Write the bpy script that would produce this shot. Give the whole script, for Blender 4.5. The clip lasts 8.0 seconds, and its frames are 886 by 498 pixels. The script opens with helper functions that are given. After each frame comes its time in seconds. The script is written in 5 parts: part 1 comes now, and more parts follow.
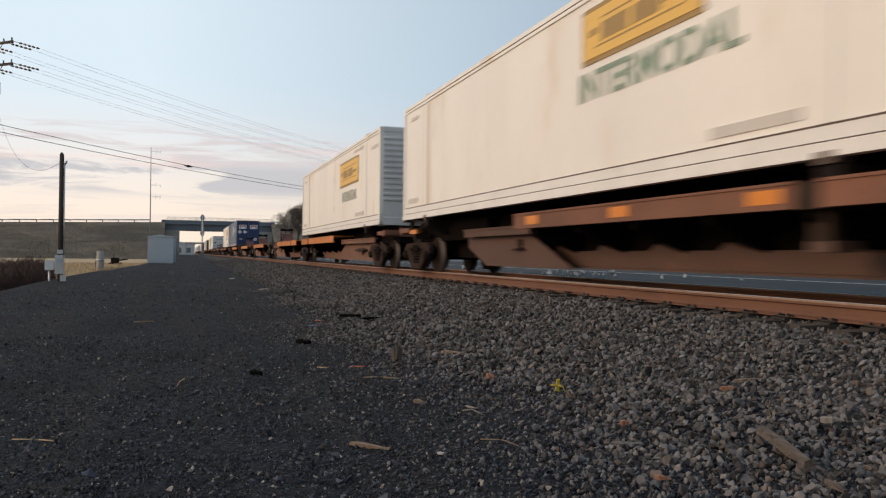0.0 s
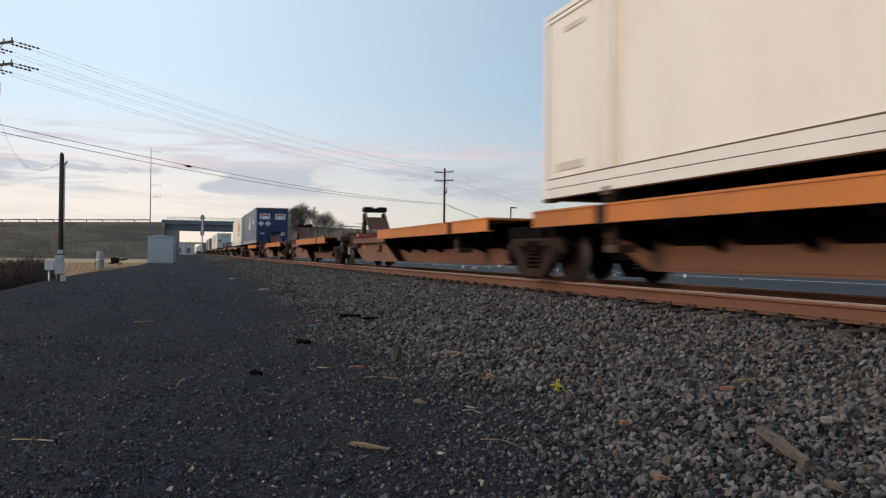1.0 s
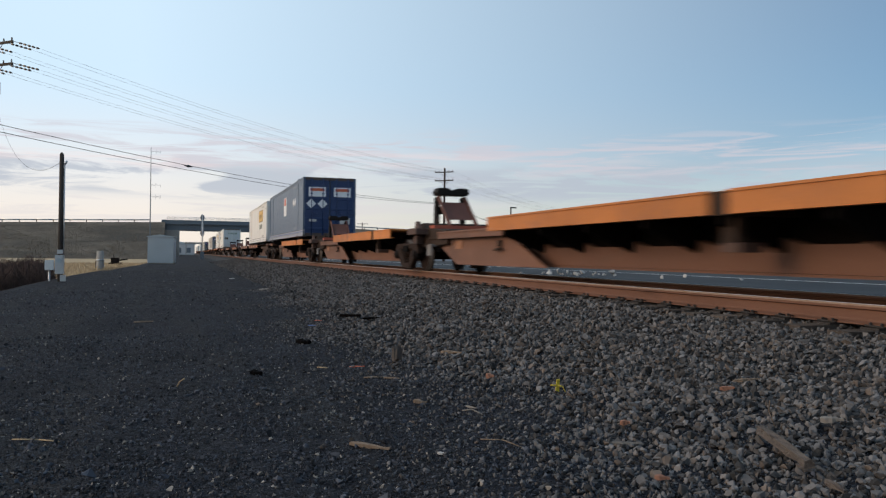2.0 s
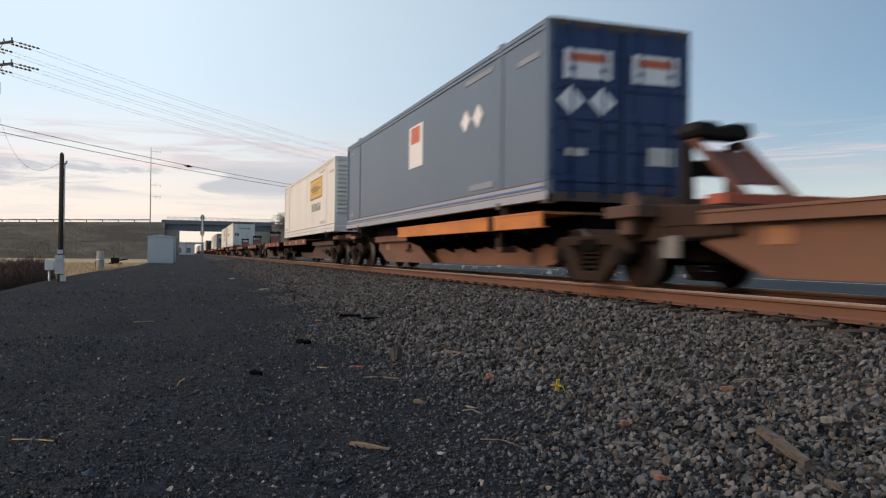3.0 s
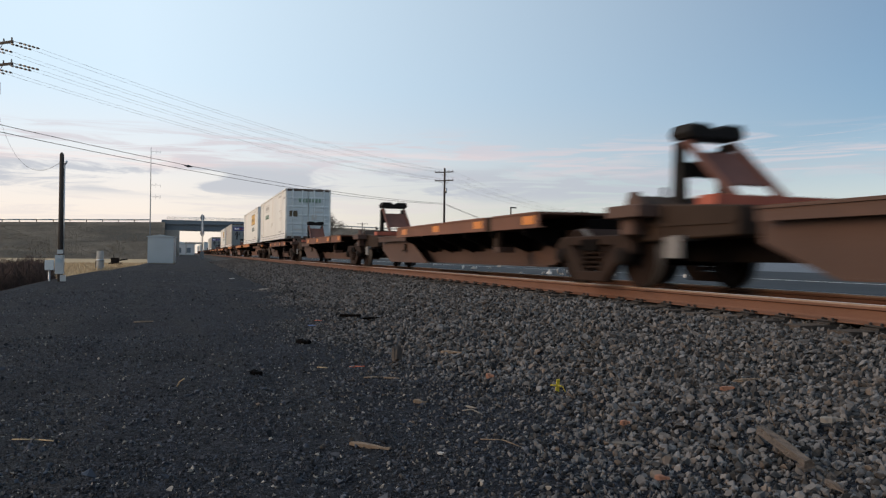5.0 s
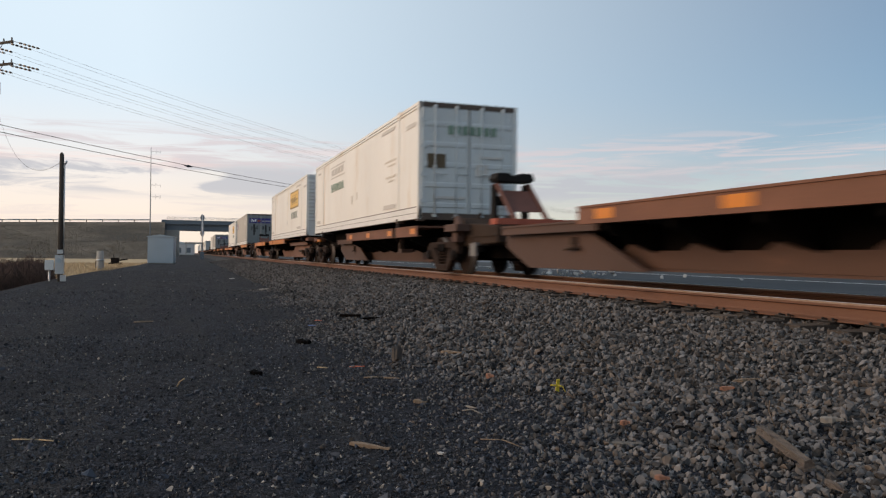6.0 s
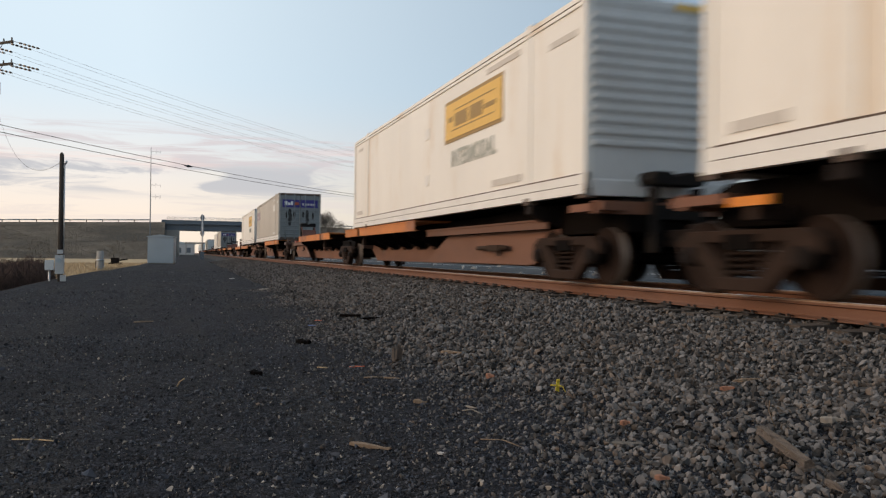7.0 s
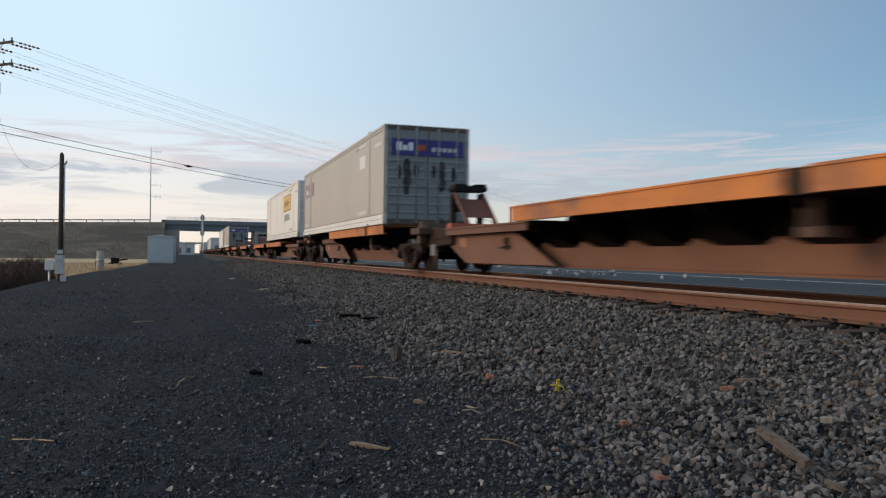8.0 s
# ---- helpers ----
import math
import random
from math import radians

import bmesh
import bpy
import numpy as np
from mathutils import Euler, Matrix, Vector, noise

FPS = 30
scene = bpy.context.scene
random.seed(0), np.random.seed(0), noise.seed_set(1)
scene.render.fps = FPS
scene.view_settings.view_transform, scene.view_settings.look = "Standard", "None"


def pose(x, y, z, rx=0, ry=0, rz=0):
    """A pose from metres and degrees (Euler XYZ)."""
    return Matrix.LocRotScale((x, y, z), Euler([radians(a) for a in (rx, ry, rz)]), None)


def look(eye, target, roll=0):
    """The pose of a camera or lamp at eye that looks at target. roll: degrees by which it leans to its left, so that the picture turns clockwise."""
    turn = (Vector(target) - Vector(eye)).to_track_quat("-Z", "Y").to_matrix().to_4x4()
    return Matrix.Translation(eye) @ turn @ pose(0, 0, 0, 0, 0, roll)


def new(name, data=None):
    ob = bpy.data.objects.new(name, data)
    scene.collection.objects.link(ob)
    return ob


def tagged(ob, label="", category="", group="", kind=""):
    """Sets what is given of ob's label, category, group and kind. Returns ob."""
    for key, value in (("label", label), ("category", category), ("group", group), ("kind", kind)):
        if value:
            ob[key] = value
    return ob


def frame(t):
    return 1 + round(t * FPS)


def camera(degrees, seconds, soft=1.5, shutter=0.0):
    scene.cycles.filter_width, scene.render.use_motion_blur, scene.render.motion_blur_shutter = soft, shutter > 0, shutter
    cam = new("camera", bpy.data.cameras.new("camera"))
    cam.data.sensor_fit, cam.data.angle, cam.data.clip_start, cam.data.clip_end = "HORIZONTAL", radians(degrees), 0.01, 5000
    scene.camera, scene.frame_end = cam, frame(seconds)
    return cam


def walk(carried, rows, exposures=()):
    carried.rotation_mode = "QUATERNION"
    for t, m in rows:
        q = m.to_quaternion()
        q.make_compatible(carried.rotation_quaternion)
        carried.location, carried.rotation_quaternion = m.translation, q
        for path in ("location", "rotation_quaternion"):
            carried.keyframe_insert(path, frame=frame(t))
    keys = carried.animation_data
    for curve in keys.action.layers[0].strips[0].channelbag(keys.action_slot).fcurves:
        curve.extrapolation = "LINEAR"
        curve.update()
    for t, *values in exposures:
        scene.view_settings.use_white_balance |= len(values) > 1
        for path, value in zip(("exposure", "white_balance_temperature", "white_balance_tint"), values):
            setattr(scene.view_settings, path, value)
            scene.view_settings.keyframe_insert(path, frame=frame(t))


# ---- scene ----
CAM = (0.0, 0.0, 1.0)
YAW, PITCH, ROLL = 0.3170, 0.0085, 0.636
cam = camera(59.28, 8.0, 1.25, 0.3)
aim = Vector((math.sin(YAW) * math.cos(PITCH), math.cos(YAW) * math.cos(PITCH), math.sin(PITCH)))
stand = look(CAM, Vector(CAM) + aim * 10, ROLL)
# the phone's white balance drifts warm while pale boxes fill the picture and cool between them
walk(cam, [(0, stand), (8, stand)], [(0, 0.06, 7300, 16), (0.6, 0.06, 7100, 15), (1.2, 0.03, 6650, 12), (1.7, 0.03, 6500, 11), (2.8, 0.08, 6900, 14), (3.5, 0.15, 7150, 16), (4.0, 0.14, 7050, 15),
                                      (4.6, 0.06, 6800, 13), (5.8, 0.08, 7050, 15), (6.5, 0.06, 7350, 17), (7.1, 0.05, 7100, 14), (7.6, 0.04, 6750, 12), (8, 0.04, 6650, 11)])

# ---- light ----
SUN_AZ = radians(-80)      # measured from +y towards +x
SUN_EL = radians(20)
to_sun = Vector((math.sin(SUN_AZ) * math.cos(SUN_EL), math.cos(SUN_AZ) * math.cos(SUN_EL), math.sin(SUN_EL)))
world = bpy.data.worlds.new("dusk_sky")
scene.world = world
world.use_nodes = True


def sky_nodes():
    nt = world.node_tree
    nt.nodes.clear()
    n, l = nt.nodes, nt.links

    def ramp(src, lo, hi, a, b, kind="SMOOTHSTEP"):
        r = n.new("ShaderNodeMapRange")
        r.interpolation_type = kind
        for i, v in enumerate((lo, hi, a, b)):
            r.inputs[i + 1].default_value = v
        l.new(src, r.inputs[0])
        return r.outputs[0]

    def mix(fac, a, b):
        m = n.new("ShaderNodeMix")
        m.data_type = "RGBA"
        for key, v in (("Factor", fac), ("A", a), ("B", b)):
            if isinstance(v, (tuple, float)):
                m.inputs[key].default_value = v
            else:
                l.new(v, m.inputs[key])
        return m.outputs["Result"]

    def times(a, b):
        m = n.new("ShaderNodeMath")
        m.operation = "MULTIPLY"
        for i, v in enumerate((a, b)):
            if isinstance(v, float):
                m.inputs[i].default_value = v
            else:
                l.new(v, m.inputs[i])
        return m.outputs[0]

    def noise_at(scale, where, size, detail=6, rough=0.55, warp=0.3):
        mp = n.new("ShaderNodeMapping")
        mp.inputs["Scale"].default_value, mp.inputs["Location"].default_value = scale, where
        l.new(tc.outputs["Generated"], mp.inputs[0])
        t = n.new("ShaderNodeTexNoise")
        t.inputs["Scale"].default_value, t.inputs["Detail"].default_value = size, detail
        t.inputs["Roughness"].default_value, t.inputs["Distortion"].default_value = rough, warp
        l.new(mp.outputs[0], t.inputs["Vector"])
        return t.outputs["Fac"]

    out = n.new("ShaderNodeOutputWorld")
    bg = n.new("ShaderNodeBackground")
    sky = n.new("ShaderNodeTexSky")
    sky.sky_type, sky.sun_disc = "NISHITA", False
    sky.sun_elevation, sky.sun_rotation = SUN_EL, SUN_AZ
    sky.air_density, sky.dust_density, sky.ozone_density, sky.altitude = 1.0, 0.3, 3.0, 400
    gain = n.new("ShaderNodeVectorMath")
    gain.operation = "MULTIPLY"
    gain.inputs[1].default_value = (0.060, 0.081, 0.088)
    l.new(sky.outputs[0], gain.inputs[0])
    tc = n.new("ShaderNodeTexCoord")
    sep = n.new("ShaderNodeSeparateXYZ")
    l.new(tc.outputs["Generated"], sep.inputs[0])
    up = sep.outputs["Z"]
    dot = n.new("ShaderNodeVectorMath")
    dot.operation = "DOT_PRODUCT"
    l.new(tc.outputs["Generated"], dot.inputs[0])
    dot.inputs[1].default_value = (-0.93, 0.36, 0.0)
    # a thin bright veil of high cloud, thicker towards the sun and the horizon
    veil = mix(ramp(up, 0.0, 0.22, 0.0, 1.0), (0.98, 0.875, 0.765, 1.0), (0.67, 0.87, 1.03, 1.0))
    side = ramp(dot.outputs["Value"], -0.60, 0.40, 0.06, 0.95, "LINEAR")
    low = ramp(up, 0.0, 0.28, 1.0, 0.0)
    screen = n.new("ShaderNodeMath")
    screen.operation = "MAXIMUM"
    l.new(side, screen.inputs[0])
    l.new(times(low, 0.55), screen.inputs[1])
    base = mix(screen.outputs[0], gain.outputs[0], veil)
    # long flat cloud decks low over the horizon, grey below and catching a little pink above
    deck = ramp(noise_at((2.4, 2.4, 21.0), (0.62, 0.0, 0.12), 2.2, 8, 0.6, 0.9), 0.455, 0.555, 0.0, 1.0)
    height = times(ramp(up, 0.122, 0.100, 0.0, 1.0), ramp(up, 0.062, 0.080, 0.0, 1.0))
    base = mix(times(times(deck, height), 0.80), base, (0.475, 0.53, 0.61, 1.0))
    streaks = ramp(noise_at((2.6, 2.6, 36.0), (1.35, 0.4, 0.10), 2.6, 8, 0.6, 0.8), 0.47, 0.62, 0.0, 1.0)
    upper = times(ramp(up, 0.165, 0.135, 0.0, 1.0), ramp(up, 0.09, 0.115, 0.0, 1.0))
    base = mix(times(times(streaks, upper), 0.72), base, (0.62, 0.60, 0.66, 1.0))
    lower = times(ramp(up, 0.080, 0.062, 0.0, 1.0), ramp(up, 0.01, 0.03, 0.0, 1.0))
    base = mix(times(times(streaks, lower), 0.40), base, (0.70, 0.68, 0.70, 1.0))
    blush = times(ramp(noise_at((2.2, 2.2, 30.0), (3.1, 0.9, 0.0), 2.2, 7), 0.50, 0.66, 0.0, 1.0), times(ramp(up, 0.14, 0.12, 0.0, 1.0), ramp(up, 0.095, 0.11, 0.0, 1.0)))
    blush = times(blush, ramp(dot.outputs["Value"], -0.35, 0.05, 0.0, 1.0))
    base = mix(times(blush, 0.45), base, (0.90, 0.70, 0.68, 1.0))
    l.new(base, bg.inputs["Color"])
    bg.inputs["Strength"].default_value = 1.0
    l.new(bg.outputs[0], out.inputs[0])


sky_nodes()
sun = new("sun", bpy.data.lights.new("sun", "SUN"))
sun.data.energy, sun.data.angle, sun.data.color = 1.55, radians(28), (1.0, 0.67, 0.39)
sun.matrix_world = look(to_sun * 50, (0, 0, 0))


# ---- materials ----
def mat(name, col, rough=0.6, metal=0.0, var=0.18, scale=6.0, grain=60.0, bump=0.15, dirt=None, dirt_at=0.55, dirt_stretch=None,
        stretch=(1, 1, 1), per_object=0.0, per_island=0.0, spec=0.5, cells=()):
    """A surface with blotches, grain, relief and, where dirt is a colour, stains."""
    m = bpy.data.materials.new(name)
    m.use_nodes = True
    nt = m.node_tree
    n, l = nt.nodes, nt.links
    b = n["Principled BSDF"]
    tc = n.new("ShaderNodeTexCoord")
    mp = n.new("ShaderNodeMapping")
    mp.inputs["Scale"].default_value = stretch
    shift = n.new("ShaderNodeVectorMath")
    shift.operation = "MULTIPLY_ADD"
    info0 = n.new("ShaderNodeObjectInfo")
    l.new(info0.outputs["Random"], shift.inputs[0])
    shift.inputs[1].default_value = (17.0, 31.0, 11.0) if per_object else (0, 0, 0)
    l.new(tc.outputs["Object"], shift.inputs[2])
    l.new(shift.outputs[0], mp.inputs[0])
    big = n.new("ShaderNodeTexNoise")
    big.inputs["Scale"].default_value, big.inputs["Detail"].default_value = scale, 5
    l.new(mp.outputs[0], big.inputs["Vector"])
    fine = n.new("ShaderNodeTexNoise")
    fine.inputs["Scale"].default_value, fine.inputs["Detail"].default_value = grain, 3
    l.new(mp.outputs[0], fine.inputs["Vector"])
    add = n.new("ShaderNodeMath")
    add.operation = "MULTIPLY_ADD"
    add.inputs[1].default_value = 0.4
    l.new(fine.outputs["Fac"], add.inputs[0])
    l.new(big.outputs["Fac"], add.inputs[2])
    val = n.new("ShaderNodeMapRange")
    val.inputs[1].default_value, val.inputs[2].default_value = 0.35, 1.05
    val.inputs[3].default_value, val.inputs[4].default_value = 1 - var, 1 + var
    val.clamp = False
    l.new(add.outputs[0], val.inputs[0])
    shade = val.outputs[0]
    for amount, node, sock in ((per_object, "ShaderNodeObjectInfo", "Random"), (per_island, "ShaderNodeNewGeometry", "Random Per Island")):
        if amount:
            info = n.new(node)
            mr = n.new("ShaderNodeMapRange")
            mr.inputs[3].default_value, mr.inputs[4].default_value = 1 - amount, 1 + amount
            l.new(info.outputs[sock], mr.inputs[0])
            mu = n.new("ShaderNodeMath")
            mu.operation = "MULTIPLY"
            l.new(shade, mu.inputs[0])
            l.new(mr.outputs[0], mu.inputs[1])
            shade = mu.outputs[0]
    sc = n.new("ShaderNodeVectorMath")
    sc.operation = "SCALE"
    sc.inputs[0].default_value = col
    l.new(shade, sc.inputs["Scale"])
    colour = sc.outputs[0]
    if dirt:
        st = n.new("ShaderNodeTexNoise")
        st.inputs["Scale"].default_value, st.inputs["Detail"].default_value = scale * 0.6, 8
        st.inputs["Roughness"].default_value = 0.7
        smp = n.new("ShaderNodeMapping")
        smp.inputs["Scale"].default_value = dirt_stretch or stretch
        l.new(shift.outputs[0], smp.inputs[0])
        l.new(smp.outputs[0], st.inputs["Vector"])
        rg = n.new("ShaderNodeMapRange")
        rg.interpolation_type = "SMOOTHSTEP"
        rg.inputs[1].default_value, rg.inputs[2].default_value = dirt_at, dirt_at + 0.16
        l.new(st.outputs["Fac"], rg.inputs[0])
        mx = n.new("ShaderNodeMix")
        mx.data_type = "RGBA"
        l.new(rg.outputs[0], mx.inputs["Factor"])
        l.new(colour, mx.inputs["A"])
        mx.inputs["B"].default_value = (*dirt, 1)
        colour = mx.outputs["Result"]
    relief = fine.outputs["Fac"]
    for size, amount in cells:
        vo = n.new("ShaderNodeTexVoronoi")
        vo.inputs["Scale"].default_value = size
        l.new(tc.outputs["Object"], vo.inputs["Vector"])
        sp = n.new("ShaderNodeSeparateColor")
        l.new(vo.outputs["Color"], sp.inputs[0])
        mr = n.new("ShaderNodeMapRange")
        mr.inputs[3].default_value, mr.inputs[4].default_value = 1 - amount, 1 + amount
        l.new(sp.outputs[0], mr.inputs[0])
        tint = n.new("ShaderNodeVectorMath")
        tint.operation = "SCALE"
        l.new(colour, tint.inputs[0])
        l.new(mr.outputs[0], tint.inputs["Scale"])
        colour = tint.outputs[0]
        hsum = n.new("ShaderNodeMath")
        hsum.operation = "SUBTRACT"
        l.new(relief, hsum.inputs[0])
        l.new(vo.outputs["Distance"], hsum.inputs[1])
        relief = hsum.outputs[0]
    l.new(colour, b.inputs["Base Color"])
    b.inputs["Roughness"].default_value, b.inputs["Metallic"].default_value = rough, metal
    b.inputs["Specular IOR Level"].default_value = spec
    if bump:
        bp = n.new("ShaderNodeBump")
        bp.inputs["Strength"].default_value, bp.inputs["Distance"].default_value = bump, 0.01
        l.new(relief, bp.inputs["Height"])
        l.new(bp.outputs[0], b.inputs["Normal"])
    return m


M = {
    "cinder": mat("dark_cinder_gravel", (0.0185, 0.0205, 0.0268), 0.95, var=0.55, scale=0.7, grain=140, bump=0.9, dirt=(0.0275, 0.0280, 0.0305), dirt_at=0.46, dirt_stretch=(3.2, 0.35, 1), spec=0.15, cells=((110, 0.85), (38, 0.5))),
    "ballast": mat("ballast_bed", (0.042, 0.041, 0.041), 0.95, var=0.4, scale=2, grain=40, bump=1.0, dirt=(0.03, 0.028, 0.028), spec=0.2, cells=((22, 0.7),)),
    "stone": mat("crushed_stone", (0.098, 0.094, 0.093), 0.9, var=0.3, scale=9, grain=120, bump=0.35, per_island=0.85, spec=0.3),
    "stone_warm": mat("brown_crushed_stone", (0.115, 0.094, 0.080), 0.9, var=0.25, scale=9, grain=120, bump=0.3, per_island=0.4, spec=0.3),
    "chip": mat("small_dark_chips", (0.047, 0.052, 0.063), 0.9, var=0.2, scale=9, grain=90, bump=0.2, per_island=0.85, spec=0.3),
    "chip_pale": mat("pale_straw_flecks", (0.20, 0.185, 0.165), 0.9, var=0.2, scale=9, grain=90, bump=0.2, per_island=0.6, spec=0.3),
    "dry_grass": mat("dry_grass_field", (0.46, 0.35, 0.22), 0.95, var=0.25, scale=0.25, grain=6, bump=0.6, dirt=(0.36, 0.28, 0.18), spec=0.1),
    "slope": mat("weedy_embankment", (0.200, 0.165, 0.130), 0.95, var=0.5, scale=0.16, grain=1.4, bump=0.12, dirt=(0.128, 0.112, 0.094), dirt_at=0.47, dirt_stretch=(0.35, 0.9, 2.2), stretch=(0.4, 0.8, 1.8), spec=0.1),
    # pale gravel with the blue of the skylight put into its colour
    "far_ground": mat("sky_tinted_far_gravel", (0.15, 0.165, 0.185), 0.95, var=0.3, scale=0.6, grain=30, bump=0.6, spec=0.2),
    "rail_rust": mat("rusted_rail", (0.145, 0.070, 0.045), 0.8, var=0.2, scale=3, grain=70, bump=0.25, dirt=(0.105, 0.052, 0.035), stretch=(1, 0.3, 1), spec=0.3),
    "rail_head": mat("polished_rail_head", (0.50, 0.49, 0.48), 0.32, 1.0, var=0.1, scale=3, grain=40, bump=0.05),
    "tie": mat("weathered_tie", (0.075, 0.06, 0.05), 0.9, var=0.4, scale=3, grain=50, bump=0.6, stretch=(0.2, 1, 1), per_object=0.3),
    "clip": mat("black_clip", (0.022, 0.018, 0.016), 0.7, var=0.3, bump=0.2),
    "orange": mat("weathered_orange_paint", (0.52, 0.175, 0.035), 0.6, var=0.3, scale=1.0, grain=45, bump=0.1, dirt=(0.25, 0.10, 0.052), dirt_at=0.49, stretch=(1, 0.6, 1), per_object=0.12),
    # rust brown, deepened for the sky that loaded boxes keep off
    "rusty": mat("rusty_runway_with_shade", (0.165, 0.066, 0.036), 0.7, var=0.4, scale=1.2, grain=45, bump=0.15, dirt=(0.19, 0.088, 0.050), dirt_at=0.54, stretch=(1, 0.5, 1), per_object=0.15),
    "reflector": mat("yellow_reflector", (0.66, 0.21, 0.015), 0.4, var=0.15, bump=0),
    # near-black: shade under the cars put into the colour; also black rubber
    "black_and_shade": mat("black_steel_with_shade", (0.006, 0.0045, 0.004), 0.9, var=0.4, scale=3, bump=0.1, spec=0.06),
    "tan": mat("dusty_brown_steel", (0.160, 0.075, 0.047), 0.75, var=0.28, scale=1.1, grain=40, bump=0.15, dirt=(0.13, 0.066, 0.045), dirt_at=0.52, stretch=(1, 0.5, 1), per_object=0.12),
    # the brown steel again, darkened for the shade of the containers
    "tan_dark": mat("brown_steel_with_shade", (0.080, 0.041, 0.029), 0.75, var=0.25, scale=1.1, grain=40, bump=0.15, dirt=(0.17, 0.078, 0.048), dirt_at=0.58, stretch=(1, 0.5, 1), per_object=0.12),
    "tan_patch": mat("orange_brown_patch", (0.33, 0.15, 0.075), 0.7, var=0.2, scale=3, bump=0.1),
    "box_brown": mat("dark_grimy_brown_steel", (0.042, 0.027, 0.020), 0.85, spec=0.15, var=0.35, scale=2, grain=40, bump=0.2, dirt=(0.075, 0.045, 0.032), dirt_at=0.58),
    "pale_steel": mat("dusty_pale_steel", (0.19, 0.18, 0.175), 0.7, var=0.25, scale=4, bump=0.15, dirt=(0.12, 0.09, 0.07), dirt_at=0.55),
    # shade beneath the containers put into a near-black colour
    "underfloor": mat("underfloor_steel_with_shade", (0.010, 0.009, 0.009), 0.85, spec=0.1, var=0.3, scale=3, bump=0.1),
    "slate_mark": mat("faded_slate_marking", (0.24, 0.27, 0.32), 0.6, var=0.15, bump=0),
    "scuff": mat("faint_scuff_marks", (0.66, 0.61, 0.54), 0.6, var=0.15, bump=0),
    # rough asphalt; the sky's bluish reflection is in the base colour
    "asphalt": mat("sky_tinted_asphalt", (0.030, 0.033, 0.037), 0.8, var=0.4, scale=0.35, grain=30, bump=0.2, spec=0.2, dirt=(0.062, 0.064, 0.066), dirt_at=0.52, dirt_stretch=(1.2, 0.3, 1)),
    "road_paint": mat("worn_road_paint", (0.62, 0.63, 0.62), 0.6, var=0.2, scale=1, bump=0),
    "head_rust": mat("dull_rail_head", (0.30, 0.20, 0.14), 0.55, 0.3, var=0.15, scale=3, grain=60, bump=0.1),
    "black": mat("grimy_black_steel", (0.013, 0.011, 0.010), 0.8, spec=0.2, var=0.4, scale=3, grain=50, bump=0.15, dirt=(0.05, 0.033, 0.025), dirt_at=0.6),
    "hood": mat("dark_grey_steel", (0.016, 0.012, 0.011), 0.85, spec=0.12, var=0.3, scale=3, grain=50, bump=0.15, dirt=(0.065, 0.04, 0.03), dirt_at=0.58),
    # truck and wheel browns lowered to carry the shade beneath the cars
    "truck": mat("shaded_brown_cast_steel", (0.034, 0.021, 0.016), 0.9, spec=0.12, var=0.4, scale=4, grain=60, bump=0.3, dirt=(0.028, 0.019, 0.015), dirt_at=0.50),
    "wheel": mat("shaded_brown_wheel_steel", (0.020, 0.012, 0.0095), 0.85, spec=0.12, var=0.3, scale=5, grain=60, bump=0.2),
    "tread": mat("worn_wheel_tread", (0.10, 0.09, 0.085), 0.6, 0.6, var=0.1, bump=0.05),
    "red_rust": mat("red_oxide_steel", (0.11, 0.040, 0.028), 0.7, var=0.3, scale=3, grain=60, bump=0.2, dirt=(0.055, 0.03, 0.025)),
    "red": mat("faded_red_paint", (0.38, 0.085, 0.045), 0.6, var=0.2, scale=4, bump=0.1),
    "cream": mat("white_container_paint", (0.80, 0.78, 0.73), 0.45, var=0.07, scale=0.8, grain=18, bump=0.04, dirt=(0.69, 0.585, 0.465), dirt_at=0.52, stretch=(1, 1, 0.25)),
    "nose": mat("grey_white_end_wall", (0.60, 0.60, 0.59), 0.5, var=0.15, scale=1.2, grain=20, bump=0.05, dirt=(0.24, 0.19, 0.15), dirt_at=0.535, stretch=(1, 1, 0.35)),
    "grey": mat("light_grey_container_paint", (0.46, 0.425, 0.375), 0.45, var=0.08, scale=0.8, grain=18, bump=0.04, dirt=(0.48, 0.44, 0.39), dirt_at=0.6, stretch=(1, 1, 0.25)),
    # end-face shade in the darker, cooler base; the stains are soil
    "door_grey": mat("soiled_shaded_grey_doors", (0.21, 0.23, 0.235), 0.5, var=0.15, scale=1.5, grain=20, bump=0.05, dirt=(0.075, 0.075, 0.075), dirt_at=0.53, stretch=(1, 1, 0.4)),
    "door_white": mat("soiled_white_doors", (0.58, 0.61, 0.61), 0.5, var=0.12, scale=1.5, grain=20, bump=0.05, dirt=(0.30, 0.29, 0.27), dirt_at=0.58, stretch=(1, 1, 0.4)),
    # blue side wall greyed and lightened: reflected sky painted into it, not the doors
    "slate": mat("blue_side_with_sky_sheen", (0.098, 0.138, 0.20), 0.4, var=0.08, scale=0.8, grain=18, bump=0.04, dirt=(0.15, 0.19, 0.25), dirt_at=0.58, stretch=(1, 1, 0.25)),
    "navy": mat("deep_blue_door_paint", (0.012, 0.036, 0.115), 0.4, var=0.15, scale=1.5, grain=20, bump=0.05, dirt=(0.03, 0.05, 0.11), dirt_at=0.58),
    "rail_white": mat("white_side_rail_paint", (0.74, 0.73, 0.70), 0.45, var=0.1, scale=1.5, grain=20, bump=0.05, dirt=(0.45, 0.40, 0.34), dirt_at=0.6),
